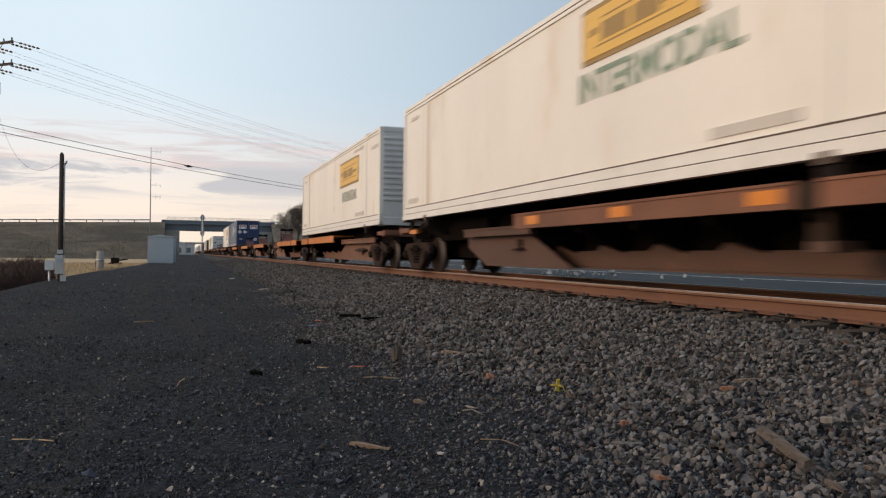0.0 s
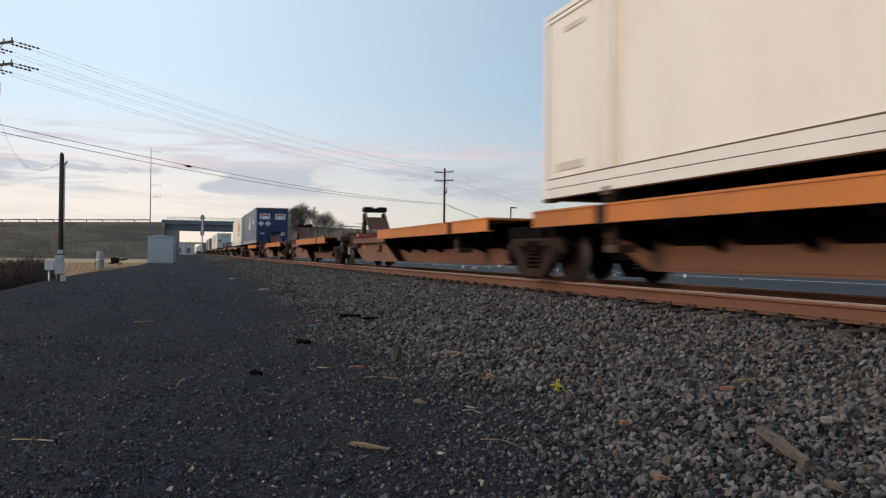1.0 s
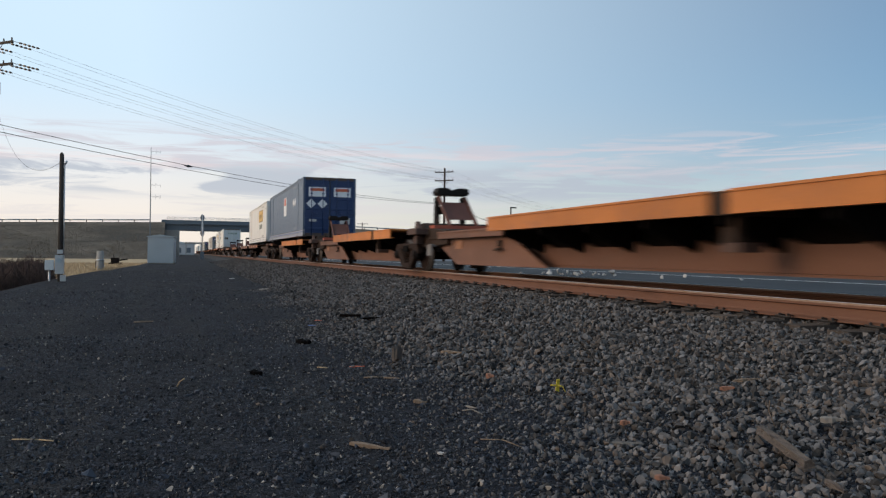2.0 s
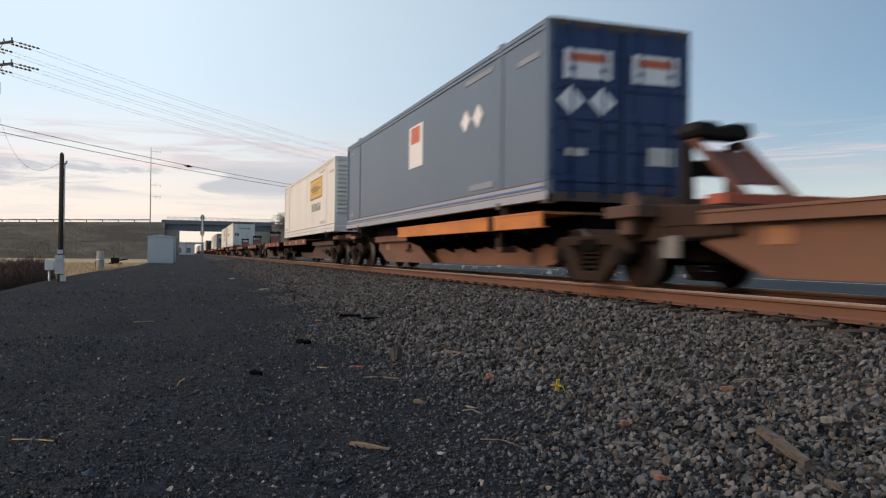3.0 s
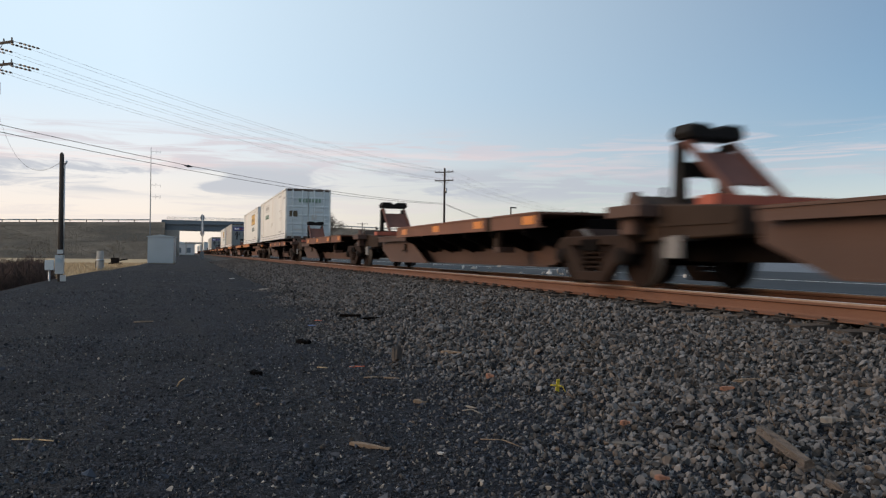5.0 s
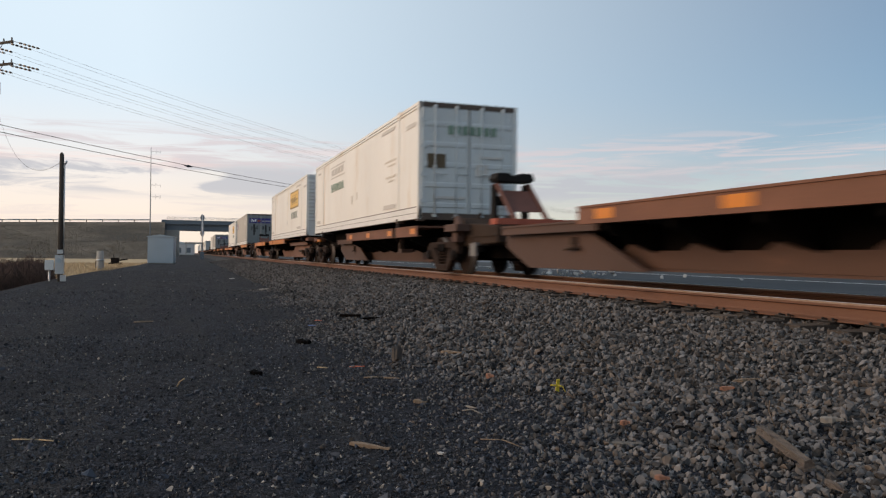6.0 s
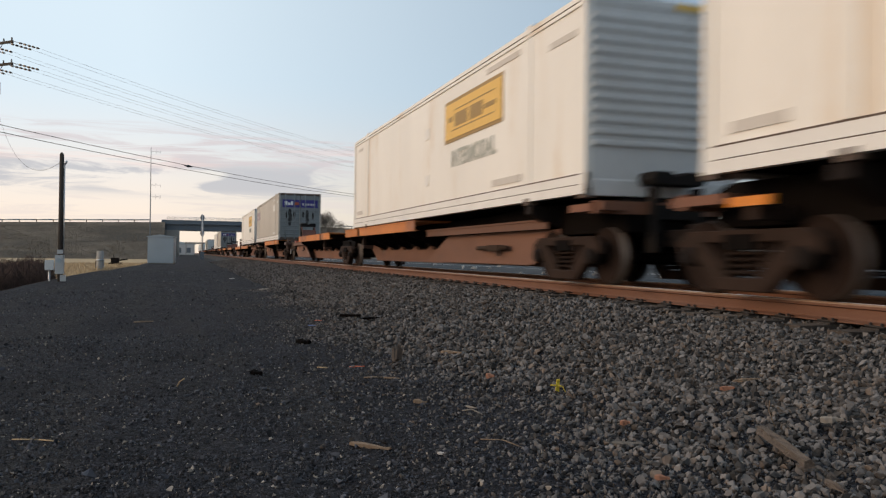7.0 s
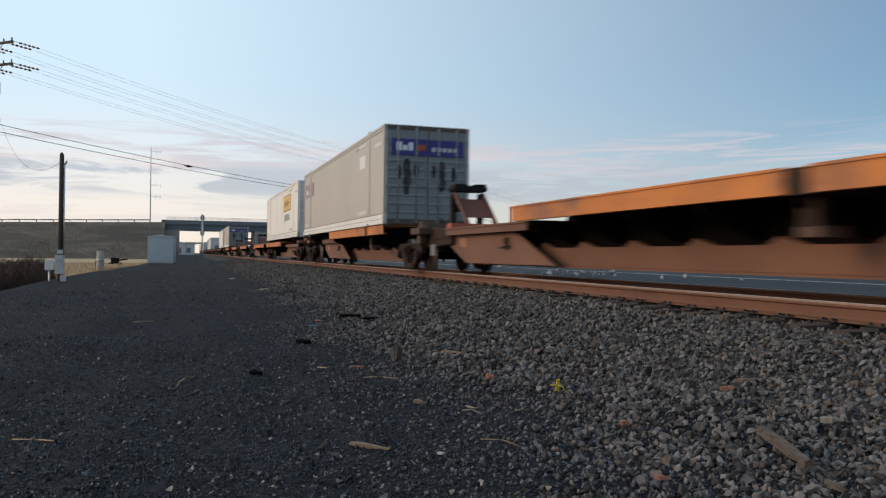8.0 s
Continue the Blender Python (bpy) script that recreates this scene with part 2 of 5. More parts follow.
    "rail_grey": mat("grey_blue_side_rail", (0.33, 0.345, 0.40), 0.45, var=0.1, scale=1.5, grain=20, bump=0.05, dirt=(0.25, 0.25, 0.28), dirt_at=0.58),
    "stripe": mat("blue_stripe", (0.075, 0.135, 0.32), 0.5, var=0.1, bump=0),
    "seam": mat("dark_seam", (0.10, 0.07, 0.055), 0.8, var=0.2, bump=0.05),
    "yellow": mat("yellow_panel", (0.74, 0.46, 0.10), 0.5, var=0.08, bump=0.02),
    "brown_ink": mat("faded_brown_lettering", (0.33, 0.21, 0.07), 0.6, var=0.1, bump=0),
    "green_ink": mat("faded_green_lettering", (0.20, 0.29, 0.22), 0.6, var=0.15, bump=0),
    "letter_grey": mat("faded_grey_green_lettering", (0.36, 0.38, 0.34), 0.6, var=0.2, bump=0),
    "grey_ink": mat("faded_grey_marking", (0.56, 0.53, 0.49), 0.6, var=0.1, bump=0),
    "soot_ink": mat("black_soot", (0.030, 0.029, 0.029), 0.9, var=0.6, scale=5, grain=30, bump=0, dirt=(0.14, 0.145, 0.145), dirt_at=0.52),
    "white_ink": mat("white_marking", (0.80, 0.80, 0.80), 0.5, var=0.05, bump=0),
    "purple": mat("indigo_sign_panel", (0.035, 0.03, 0.20), 0.5, var=0.1, bump=0),
    "plum": mat("faded_plum_panel", (0.28, 0.20, 0.24), 0.5, var=0.1, bump=0),
    "orange_red": mat("orange_red_decal", (0.60, 0.13, 0.06), 0.5, var=0.08, bump=0),
    "chrome": mat("galvanised_steel", (0.50, 0.51, 0.52), 0.45, 0.9, var=0.1, bump=0.05),
    "cabinet": mat("pale_blue_grey_metal", (0.40, 0.45, 0.48), 0.5, 0.0, var=0.06, scale=1, bump=0.05, dirt=(0.40, 0.43, 0.44), dirt_at=0.6),
    "concrete": mat("aged_concrete", (0.33, 0.31, 0.28), 0.9, var=0.2, scale=0.5, grain=12, bump=0.3, dirt=(0.22, 0.20, 0.18)),
    "girder": mat("blue_grey_girder", (0.13, 0.155, 0.18), 0.7, var=0.12, scale=0.3, grain=8, bump=0.1),
    "pole": mat("creosoted_pole", (0.052, 0.040, 0.033), 0.9, var=0.35, scale=3, grain=30, bump=0.5, stretch=(1, 1, 0.12)),
    "wire": mat("wire_black", (0.03, 0.03, 0.032), 0.7, var=0.1, bump=0),
    "glass": mat("porcelain_insulator", (0.10, 0.07, 0.06), 0.25, var=0.1, bump=0),
    "bark": mat("grey_bark", (0.11, 0.09, 0.075), 0.95, var=0.3, scale=2, grain=20, bump=0.5),
    "twig": mat("bare_twigs", (0.15, 0.125, 0.105), 0.95, var=0.2, per_island=0.3, bump=0),
    "leaf": mat("dull_brown_leaf", (0.105, 0.092, 0.074), 0.9, var=0.2, per_island=0.4, bump=0),
    "brush": mat("red_brown_brush", (0.080, 0.052, 0.043), 0.95, var=0.2, per_island=0.5, bump=0),
    "straw": mat("dry_straw", (0.46, 0.335, 0.20), 0.9, var=0.2, per_island=0.35, bump=0),
    "wood": mat("weathered_broken_wood", (0.19, 0.14, 0.10), 0.9, var=0.35, scale=5, grain=50, bump=0.7, stretch=(6, 0.4, 6)),
    "plaster": mat("pale_building_wall", (0.55, 0.55, 0.55), 0.9, var=0.1, scale=0.3, bump=0.1),
    "snow": mat("pale_rock", (0.42, 0.40, 0.38), 0.85, var=0.12, scale=4, bump=0.3, per_island=0.25),
}
M["plate_brown"] = mat("brown_door_plate", (0.10, 0.068, 0.036), 0.7, var=0.3, bump=0)
M["red_stone"] = mat("reddish_stone", (0.24, 0.115, 0.075), 0.9, var=0.25, scale=9, bump=0.3)
M["board"] = mat("weathered_grey_board", (0.115, 0.092, 0.076), 0.9, var=0.5, scale=6, grain=60, bump=0.9, stretch=(9, 0.8, 9), dirt=(0.045, 0.032, 0.027), dirt_at=0.5)


# ---- mesh helpers ----
def box(bm, x0, x1, y0, y1, z0, z1, mi=0):
    v = [bm.verts.new(p) for p in ((x0, y0, z0), (x1, y0, z0), (x1, y1, z0), (x0, y1, z0), (x0, y0, z1), (x1, y0, z1), (x1, y1, z1), (x0, y1, z1))]
    for q in ((0, 3, 2, 1), (4, 5, 6, 7), (0, 1, 5, 4), (1, 2, 6, 5), (2, 3, 7, 6), (3, 0, 4, 7)):
        bm.faces.new([v[i] for i in q]).material_index = mi
    return v


def prism(bm, pts, axis, a, b, mi=0):
    """A polygon, drawn in the plane across axis, drawn out along it from a to b."""
    def at(p, w):
        return {"x": (w, p[0], p[1]), "y": (p[0], w, p[1]), "z": (p[0], p[1], w)}[axis]
    lo, hi = [bm.verts.new(at(p, a)) for p in pts], [bm.verts.new(at(p, b)) for p in pts]
    fs = [bm.faces.new(lo), bm.faces.new(hi[::-1])]
    for i in range(len(pts)):
        j = (i + 1) % len(pts)
        fs.append(bm.faces.new((lo[i], hi[i], hi[j], lo[j])))
    for f in fs:
        f.material_index = mi
    bmesh.ops.recalc_face_normals(bm, faces=fs)


def rod(bm, p, q, r, r2=None, n=10, mi=0, caps=True):
    p, q = Vector(p), Vector(q)
    r2 = r if r2 is None else r2
    d = (q - p).normalized()
    u = d.orthogonal().normalized()
    w = d.cross(u)
    ring = [[bm.verts.new(c + (u * math.cos(2 * math.pi * k / n) + w * math.sin(2 * math.pi * k / n)) * rr) for k in range(n)] for c, rr in ((p, r), (q, r2))]
    for k in range(n):
        f = bm.faces.new((ring[0][k], ring[0][(k + 1) % n], ring[1][(k + 1) % n], ring[1][k]))
        f.material_index, f.smooth = mi, True
    if caps:
        bm.faces.new(ring[0][::-1]).material_index = mi
        bm.faces.new(ring[1]).material_index = mi


def tube(bm, pts, r, n=5, mi=0):
    for a, b in zip(pts[:-1], pts[1:]):
        rod(bm, a, b, r, n=n, mi=mi)


def lathe(bm, prof, n=24, axis="x", mi=0):
    """prof: rows of (along the axis, radius)."""
    rings = []
    for a, r in prof:
        ring = []
        for k in range(n):
            c, s = r * math.cos(2 * math.pi * k / n), r * math.sin(2 * math.pi * k / n)
            ring.append(bm.verts.new((a, c, s) if axis == "x" else (c, s, a)))
        rings.append(ring)
    for A, B in zip(rings[:-1], rings[1:]):
        for k in range(n):
            f = bm.faces.new((A[k], A[(k + 1) % n], B[(k + 1) % n], B[k]))
            f.material_index, f.smooth = mi, True
    bm.faces.new(rings[0]).material_index = mi
    bm.faces.new(rings[-1][::-1]).material_index = mi
    bmesh.ops.recalc_face_normals(bm, faces=bm.faces[:])


def soften(bm, w=0.008):
    es = [e for e in bm.edges if len(e.link_faces) == 2 and e.calc_face_angle(0) > 0.6]
    bmesh.ops.bevel(bm, geom=es, offset=w, segments=1, affect="EDGES", clamp_overlap=True)


def mesh_of(name, bm, *mats):
    me = bpy.data.meshes.new(name)
    bm.to_mesh(me)
    bm.free()
    for k in mats:
        me.materials.append(M[k])
    return me


def made(name, *mats, bevel=0.0):
    """Decorator: turns a function that fills a bmesh into a mesh."""
    def wrap(fill):
        bm = bmesh.new()
        fill(bm)
        if bevel:
            soften(bm, bevel)
        return mesh_of(name, bm, *mats)
    return wrap


def link(name, me, parent=None, m=None, label=""):
    ob = new(name, me)
    if m is not None:
        ob.matrix_basis = m
    ob.parent = parent
    if label:
        ob["label"] = label
    return ob


def part(name, bm, material, parent, label=""):
    return link(name, mesh_of(name, bm, material), parent, None, label)


def raw_mesh(name, verts, faces_flat, per, mats, mat_ids=None):
    """A mesh from numpy arrays, all faces with the same number of corners."""
    me = bpy.data.meshes.new(name)
    nf = len(faces_flat) // per
    me.vertices.add(len(verts))
    me.vertices.foreach_set("co", np.asarray(verts, np.float32).ravel())
    me.loops.add(len(faces_flat))
    me.loops.foreach_set("vertex_index", np.asarray(faces_flat, np.int32))
    me.polygons.add(nf)
    me.polygons.foreach_set("loop_start", np.arange(0, nf * per, per, dtype=np.int32))
    for k in mats:
        me.materials.append(M[k])
    if mat_ids is not None:
        me.polygons.foreach_set("material_index", np.asarray(mat_ids, np.int32))
    me.polygons.foreach_set("use_smooth", [False] * nf)
    me.update(calc_edges=True)
    return me


# ---- ground ----
RAIL_TOP, TIE_TOP, TRACK_X = 0.60, 0.395, 6.645


def smooth(a, b, x):
    t = np.clip((x - a) / (b - a), 0, 1)
    return t * t * (3 - 2 * t)


def ground_z(x, y):
    x, y = np.asarray(x, float), np.asarray(y, float)
    wob = 0.25 * np.sin(y * 0.23) + 0.15 * np.sin(y * 0.71 + 1)
    edge = -4.1 + 0.25 * np.sin(y * 0.11 + 0.6) + 0.9 * smooth(40, 90, y)
    z = -0.75 * (1 - smooth(edge - 3.0, edge, x))
    z = z + 0.36 * smooth(1.9 + wob, 5.15, x)
    z = z - 0.17 * smooth(8.1, 9.4, x) - 0.25 * smooth(38, 50, x)
    near = np.exp(-(np.hypot(x, y) / 30) ** 2)
    rut = -0.018 * (np.exp(-((x + 0.75) / 0.22) ** 2) + np.exp(-((x - 0.75) / 0.22) ** 2))
    z = z + rut * (x < 2.2) + near * 0.012 * (np.sin(x * 3.1 + 1.7 * np.sin(y * 1.3)) + np.sin(y * 2.3 + 2 * np.sin(x * 1.9)))
    return z


def build_ground():
    xs = np.concatenate([-np.geomspace(1500, 12, 14), np.linspace(-10, -4.2, 16), np.linspace(-4, 8.6, 150), np.linspace(8.7, 16, 40), np.geomspace(18, 2500, 16)])
    ys = np.concatenate([-np.geomspace(900, 8, 10), np.linspace(-6, 12, 190), np.linspace(12.2, 40, 120), np.linspace(40.6, 130, 90), np.geomspace(135, 4000, 24)])
    X, Y = np.meshgrid(xs, ys)
    Z = ground_z(X, Y)
    rng = np.random.default_rng(3)
    near = (np.hypot(X, Y) < 22) & (X > -4) & (X < 8.6)
    Z = Z + near * rng.normal(0, 0.004, Z.shape)
    nx, ny = len(xs), len(ys)
    idx = np.arange(nx * ny).reshape(ny, nx)
    quads = np.stack([idx[:-1, :-1], idx[:-1, 1:], idx[1:, 1:], idx[1:, :-1]], -1).reshape(-1, 4)
    cx = X.ravel()[quads].mean(1)
    cy = Y.ravel()[quads].mean(1)
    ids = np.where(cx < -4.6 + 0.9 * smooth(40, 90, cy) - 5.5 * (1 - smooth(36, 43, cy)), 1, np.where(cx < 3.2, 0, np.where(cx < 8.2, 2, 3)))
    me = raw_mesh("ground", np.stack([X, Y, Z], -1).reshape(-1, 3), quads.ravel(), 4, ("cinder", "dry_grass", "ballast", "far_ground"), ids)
    me.polygons.foreach_set("use_smooth", [True] * len(me.polygons))
    tagged(new("ground", me), "dark cinder service road beside a grey stone track bed", "ground", kind="structure")


build_ground()


def rock_shapes(rng, count, pts):
    """Angular little boulders of unit size, as (verts, triangles)."""
    out = []
    for _ in range(count):
        bm = bmesh.new()
        v = rng.normal(size=(pts, 3))
        v /= np.linalg.norm(v, axis=1)[:, None]
        v *= rng.uniform(0.62, 1.15, (pts, 1)) * np.array([1.0, rng.uniform(0.6, 0.95), rng.uniform(0.5, 0.8)])
        for p in v:
            bm.verts.new(p)
        bmesh.ops.convex_hull(bm, input=bm.verts[:])
        bmesh.ops.delete(bm, geom=[q for q in bm.verts if not q.link_faces], context="VERTS")
        bmesh.ops.triangulate(bm, faces=bm.faces[:])
        bm.verts.index_update()
        out.append((np.array([q.co[:] for q in bm.verts]), np.array([[q.index for q in f.verts] for f in bm.faces])))
        bm.free()
    return out


def scatter(name, shapes, x, y, size, sink, rng, mats, pick=None):
    """Stones at x, y on the ground, in one mesh."""
    V, F, I, base = [], [], [], 0
    z = ground_z(x, y)
    which = rng.integers(0, len(shapes), len(x))
    for k, (sv, sf) in enumerate(shapes):
        sel = np.where(which == k)[0]
        if not len(sel):
            continue
        q = rng.normal(size=(len(sel), 4))
        q /= np.linalg.norm(q, axis=1)[:, None]
        q[:, 1:3] *= 0.85
        q /= np.linalg.norm(q, axis=1)[:, None]
        w, a, b, c = q.T
        R = np.stack([1 - 2 * (b * b + c * c), 2 * (a * b - c * w), 2 * (a * c + b * w), 2 * (a * b + c * w), 1 - 2 * (a * a + c * c), 2 * (b * c - a * w), 2 * (a * c - b * w), 2 * (b * c + a * w), 1 - 2 * (a * a + b * b)], -1).reshape(-1, 3, 3)
        P = np.einsum("nij,vj->nvi", R, sv) * size[sel][:, None, None]
        P += np.stack([x[sel], y[sel], z[sel] + size[sel] * sink[sel]], -1)[:, None, :]
        V.append(P.reshape(-1, 3))
        F.append((sf[None] + (base + np.arange(len(sel)) * len(sv))[:, None, None]).reshape(-1))
        I.append(np.repeat((pick[sel] if pick is not None else np.zeros(len(sel), int)), len(sf)))
        base += len(sel) * len(sv)
    return new(name, raw_mesh(name, np.concatenate(V), np.concatenate(F), 3, mats, np.concatenate(I)))


def build_stones():
    rng = np.random.default_rng(11)
    shapes = rock_shapes(rng, 16, 18)
    X, Y, S = [], [], []
    for y0, y1, dens, s0, s1 in ((-5, 1.2, 150, 0.022, 0.038), (1.2, 6, 880, 0.019, 0.032), (6, 12, 480, 0.022, 0.039), (12, 22, 390, 0.021, 0.035), (22, 45, 130, 0.028, 0.046), (45, 90, 40, 0.036, 0.055)):
        n = int(dens * (y1 - y0) * 4.4)
        x, y = rng.uniform(0.9, 5.3, n), rng.uniform(y0, y1, n)
        wob = 0.25 * np.sin(y * 0.9) + 0.2 * np.sin(y * 2.1 + 1)
        keep = rng.random(n) < smooth(1.1, 2.9, x + wob + 0.35 * (1 - smooth(2.5, 5.5, y))) ** 1.2
        keep &= (x > 2.2) | (y < 22)
        X.append(x[keep]); Y.append(y[keep]); S.append(rng.uniform(s0, s1, keep.sum()) * rng.choice([0.6, 1.0, 1.25], keep.sum(), p=[0.3, 0.55, 0.15]) * (0.6 + 0.4 * smooth(1.2, 2.6, x[keep])))
    # finer stones that have rolled out over the cinders
    n = 9000
    x, y = rng.uniform(0.4, 3.0, n), rng.uniform(1.8, 12, n)
    keep = rng.random(n) < 0.08 + 0.75 * smooth(0.6, 2.0, x + 0.25 * np.sin(y * 1.3))
    X.append(x[keep]); Y.append(y[keep]); S.append(rng.uniform(0.008, 0.020, keep.sum()))
    # round the ties, between and beyond the rails
    for y0, y1, dens in ((3, 14, 150), (14, 40, 50)):
        n = int(dens * (y1 - y0) * 2.9)
        x, y = rng.uniform(5.3, 8.2, n), rng.uniform(y0, y1, n)
        X.append(x); Y.append(y); S.append(rng.uniform(0.022, 0.038, n))
    x, y, s = np.concatenate(X), np.concatenate(Y), np.concatenate(S)
    pick = (rng.random(len(x)) < 0.10).astype(int)
    ob = scatter("ballast_stones", shapes, x, y, s, rng.uniform(-0.2, 0.9, len(x)), rng, ("stone", "stone_warm"), pick)
    tagged(ob, "grey crushed stone ballast sloping down from the rails", "ballast", kind="stuff")
    small = rock_shapes(rng, 8, 7)
    X, Y, S = [], [], []
    for y0, y1, dens in ((1.5, 4, 3200), (4, 6, 1900), (6, 10, 850), (10, 22, 200), (22, 45, 40)):
        n = int(dens * (y1 - y0) * 7)
        x, y = rng.uniform(-4.0, 3.0, n), rng.uniform(y0, y1, n)
        keep = np.abs(x - 0.2) < 0.9 * y + 0.5
        X.append(x[keep]); Y.append(y[keep]); S.append(rng.gamma(2.2, 0.0023, keep.sum()) * (1 + y[keep] * 0.03) + 0.002)
    x, y, s = np.concatenate(X), np.concatenate(Y), np.concatenate(S)
    ob = scatter("loose_chips", small, x, y, s, rng.uniform(0.0, 0.6, len(x)), rng, ("chip", "chip_pale"), (rng.random(len(x)) < 0.075).astype(int))
    tagged(ob, "small dark gravel chips strewn over the service road", "gravel", kind="stuff")


build_stones()


# ---- track ----
@made("rail_foot", "rail_rust")
def RAIL_BODY(bm):
    prism(bm, [(-0.076, 0), (0.076, 0), (0.076, 0.012), (0.02, 0.032), (0.0095, 0.05), (0.0095, 0.13), (0.037, 0.142), (0.037, 0.166), (-0.037, 0.166), (-0.037, 0.142), (-0.0095, 0.13), (-0.0095, 0.05), (-0.02, 0.032), (-0.076, 0.012)], "y", -150, 900)


@made("rail_head", "head_rust")
def RAIL_HEAD(bm):
    prism(bm, [(-0.036, 0.166), (0.036, 0.166), (0.035, 0.176), (0.026, 0.184), (-0.026, 0.184), (-0.035, 0.176)], "y", -150, 900)


@made("running_band", "rail_head")
def RUN_BAND(bm):
    prism(bm, [(-0.016, 0.180), (0.016, 0.180), (0.014, 0.1865), (-0.014, 0.1865)], "y", -150, 900)


@made("tie", "tie", bevel=0.012)
def TIE(bm):
    box(bm, -1.3, 1.3, -0.115, 0.115, -0.17, 0)


@made("tie_plate", "clip")
def PLATE(bm):
    box(bm, -0.19, 0.19, -0.10, 0.10, 0, 0.018)


@made("rail_clip", "clip")
def CLIP(bm):
    for s in (-1, 1):
        for k in (-0.06, 0.06):
            rod(bm, (s * 0.11, k, 0.012), (s * 0.11, k, 0.06), 0.010, n=6)
            rod(bm, (s * 0.05, k, 0.036), (s * 0.13, k, 0.05), 0.008, n=6)
        rod(bm, (s * 0.125, -0.11, 0.025), (s * 0.125, 0.11, 0.03), 0.011, n=6)


def build_track(name, x0, label, first, last):
    root = tagged(new(name), label, "railway track", kind="structure")
    root.matrix_basis = pose(x0, 0, TIE_TOP)
    for s in (-1, 1):
        rail = link("rail", RAIL_BODY, root, pose(s * 0.7535, 0, 0.02), "rusty brown steel rail")
        link("rail_head", RAIL_HEAD, rail, None, "dull brown rail head")
        link("running_band", RUN_BAND, rail, None, "polished running band")
    y = first
    while y < last:
        t = link("tie", TIE, root, pose(random.uniform(-0.04, 0.04), y, random.uniform(-0.012, 0.004), 0, 0, random.uniform(-0.8, 0.8)))
        if y < 45:
            for s in (-1, 1):
                link("tie_plate", PLATE, t, pose(s * 0.7535, 0, 0.001))
                link("rail_clip", CLIP, t, pose(s * 0.7535, 0, 0.002, 0, 0, 180 * (s > 0)))
        y += 0.53


build_track("main_track", TRACK_X, "rusty main track on dark ties in grey ballast", -11.6, 110)


def far_road():
    bm = bmesh.new()
    prism(bm, [(13.5, -0.3), (36.5, -0.3), (36.5, 0.20), (35.5, 0.215), (25.0, 0.25), (14.5, 0.215), (13.5, 0.20)], "y", -150, 215)
    road = tagged(new("road", mesh_of("road", bm, "asphalt")), "grey asphalt road beyond the tracks, tinted with sky blue", "road", kind="structure")
    bm = bmesh.new()
    prism(bm, [(20.8, 0.2385), (20.95, 0.239), (20.95, 0.2425), (20.8, 0.242)], "y", -150, 215)
    part("edge_line", bm, "road_paint", road, "worn white edge line")


far_road()

# ---- the train ----
SPEED = 27.22
ROLLING = []          # (thing, place along the track at the start, height)
DECK, LOW, HALF = 1.28, 1.02, 1.295


def runway_mesh(length, paint):
    """A channel of folded plate, open below, with its edge lip standing proud."""
    H, D = HALF, DECK
    half = [(H + 0.015, D), (H + 0.015, D - 0.03), (H, D - 0.03), (H, D - 0.26), (H - 0.12, D - 0.26), (H - 0.12, D - 0.235), (H - 0.03, D - 0.235), (H - 0.03, D - 0.04)]
    bm = bmesh.new()
    prism(bm, half + [(-x, z) for x, z in half[::-1]], "y", 0, length)
    return mesh_of("runway", bm, paint)


@made("reflector", "reflector")
def REFLECTOR(bm):
    box(bm, -HALF - 0.004, -HALF + 0.004, -0.23, 0.23, DECK - 0.20, DECK - 0.06)


def cut_mesh():
    bm = bmesh.new()
    box(bm, -HALF + 0.03, HALF - 0.03, -0.16, 0.16, DECK - 0.27, DECK - 0.012)
    for s in (-1, 1):
        box(bm, s * (HALF - 0.2) - 0.05, s * (HALF - 0.2) + 0.05, -0.11, 0.11, DECK - 0.56, DECK - 0.26)
        box(bm, s * (HALF - 0.32) - 0.16, s * (HALF - 0.32) + 0.16, -0.15, 0.15, DECK - 0.66, DECK - 0.555, 1)
    soften(bm, 0.01)
    return mesh_of("bracket", bm, "box_brown", "tan_dark")


# crossbearers coloured near-black to stand in for the runway's shade
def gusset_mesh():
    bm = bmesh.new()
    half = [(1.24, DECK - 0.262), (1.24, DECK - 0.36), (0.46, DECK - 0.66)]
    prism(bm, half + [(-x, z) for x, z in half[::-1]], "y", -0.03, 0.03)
    return mesh_of("crossbearer", bm, "black_and_shade")


def spine_mesh(length, paint, end, hi):
    """The deep lower chord of the spine, with scalloped top edge between the crossbearers."""
    bm = bmesh.new()
    L, E = length, length - end
    top = []
    y = 3.0
    while y < L - 6.0:
        top += [(y, hi), (y + 0.75, hi), (y + 1.15, hi + 0.10), (y + 1.35, hi)]
        y += 1.5
    prism(bm, [(1.15, 0.74), (1.55, 0.66), (2.45, 0.25), (E, 0.25), (E + 0.9, 0.66), (E + 0.9, 0.86), (L - 6.0, 0.86)] + top[::-1] + [(2.0, 0.86), (1.15, 0.86)], "x", -0.45, 0.45)
    box(bm, -0.50, 0.50, 2.6, E - 0.05, 0.215, 0.247)
    return mesh_of("spine", bm, paint)


# upper spine as a separate part, the runway's shade painted in as near-black
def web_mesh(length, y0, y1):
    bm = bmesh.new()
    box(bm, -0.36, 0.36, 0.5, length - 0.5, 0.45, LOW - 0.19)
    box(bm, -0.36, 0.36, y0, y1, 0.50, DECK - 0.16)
    return mesh_of("web", bm, "black_and_shade")


def low_deck_mesh(length, paint="tan"):
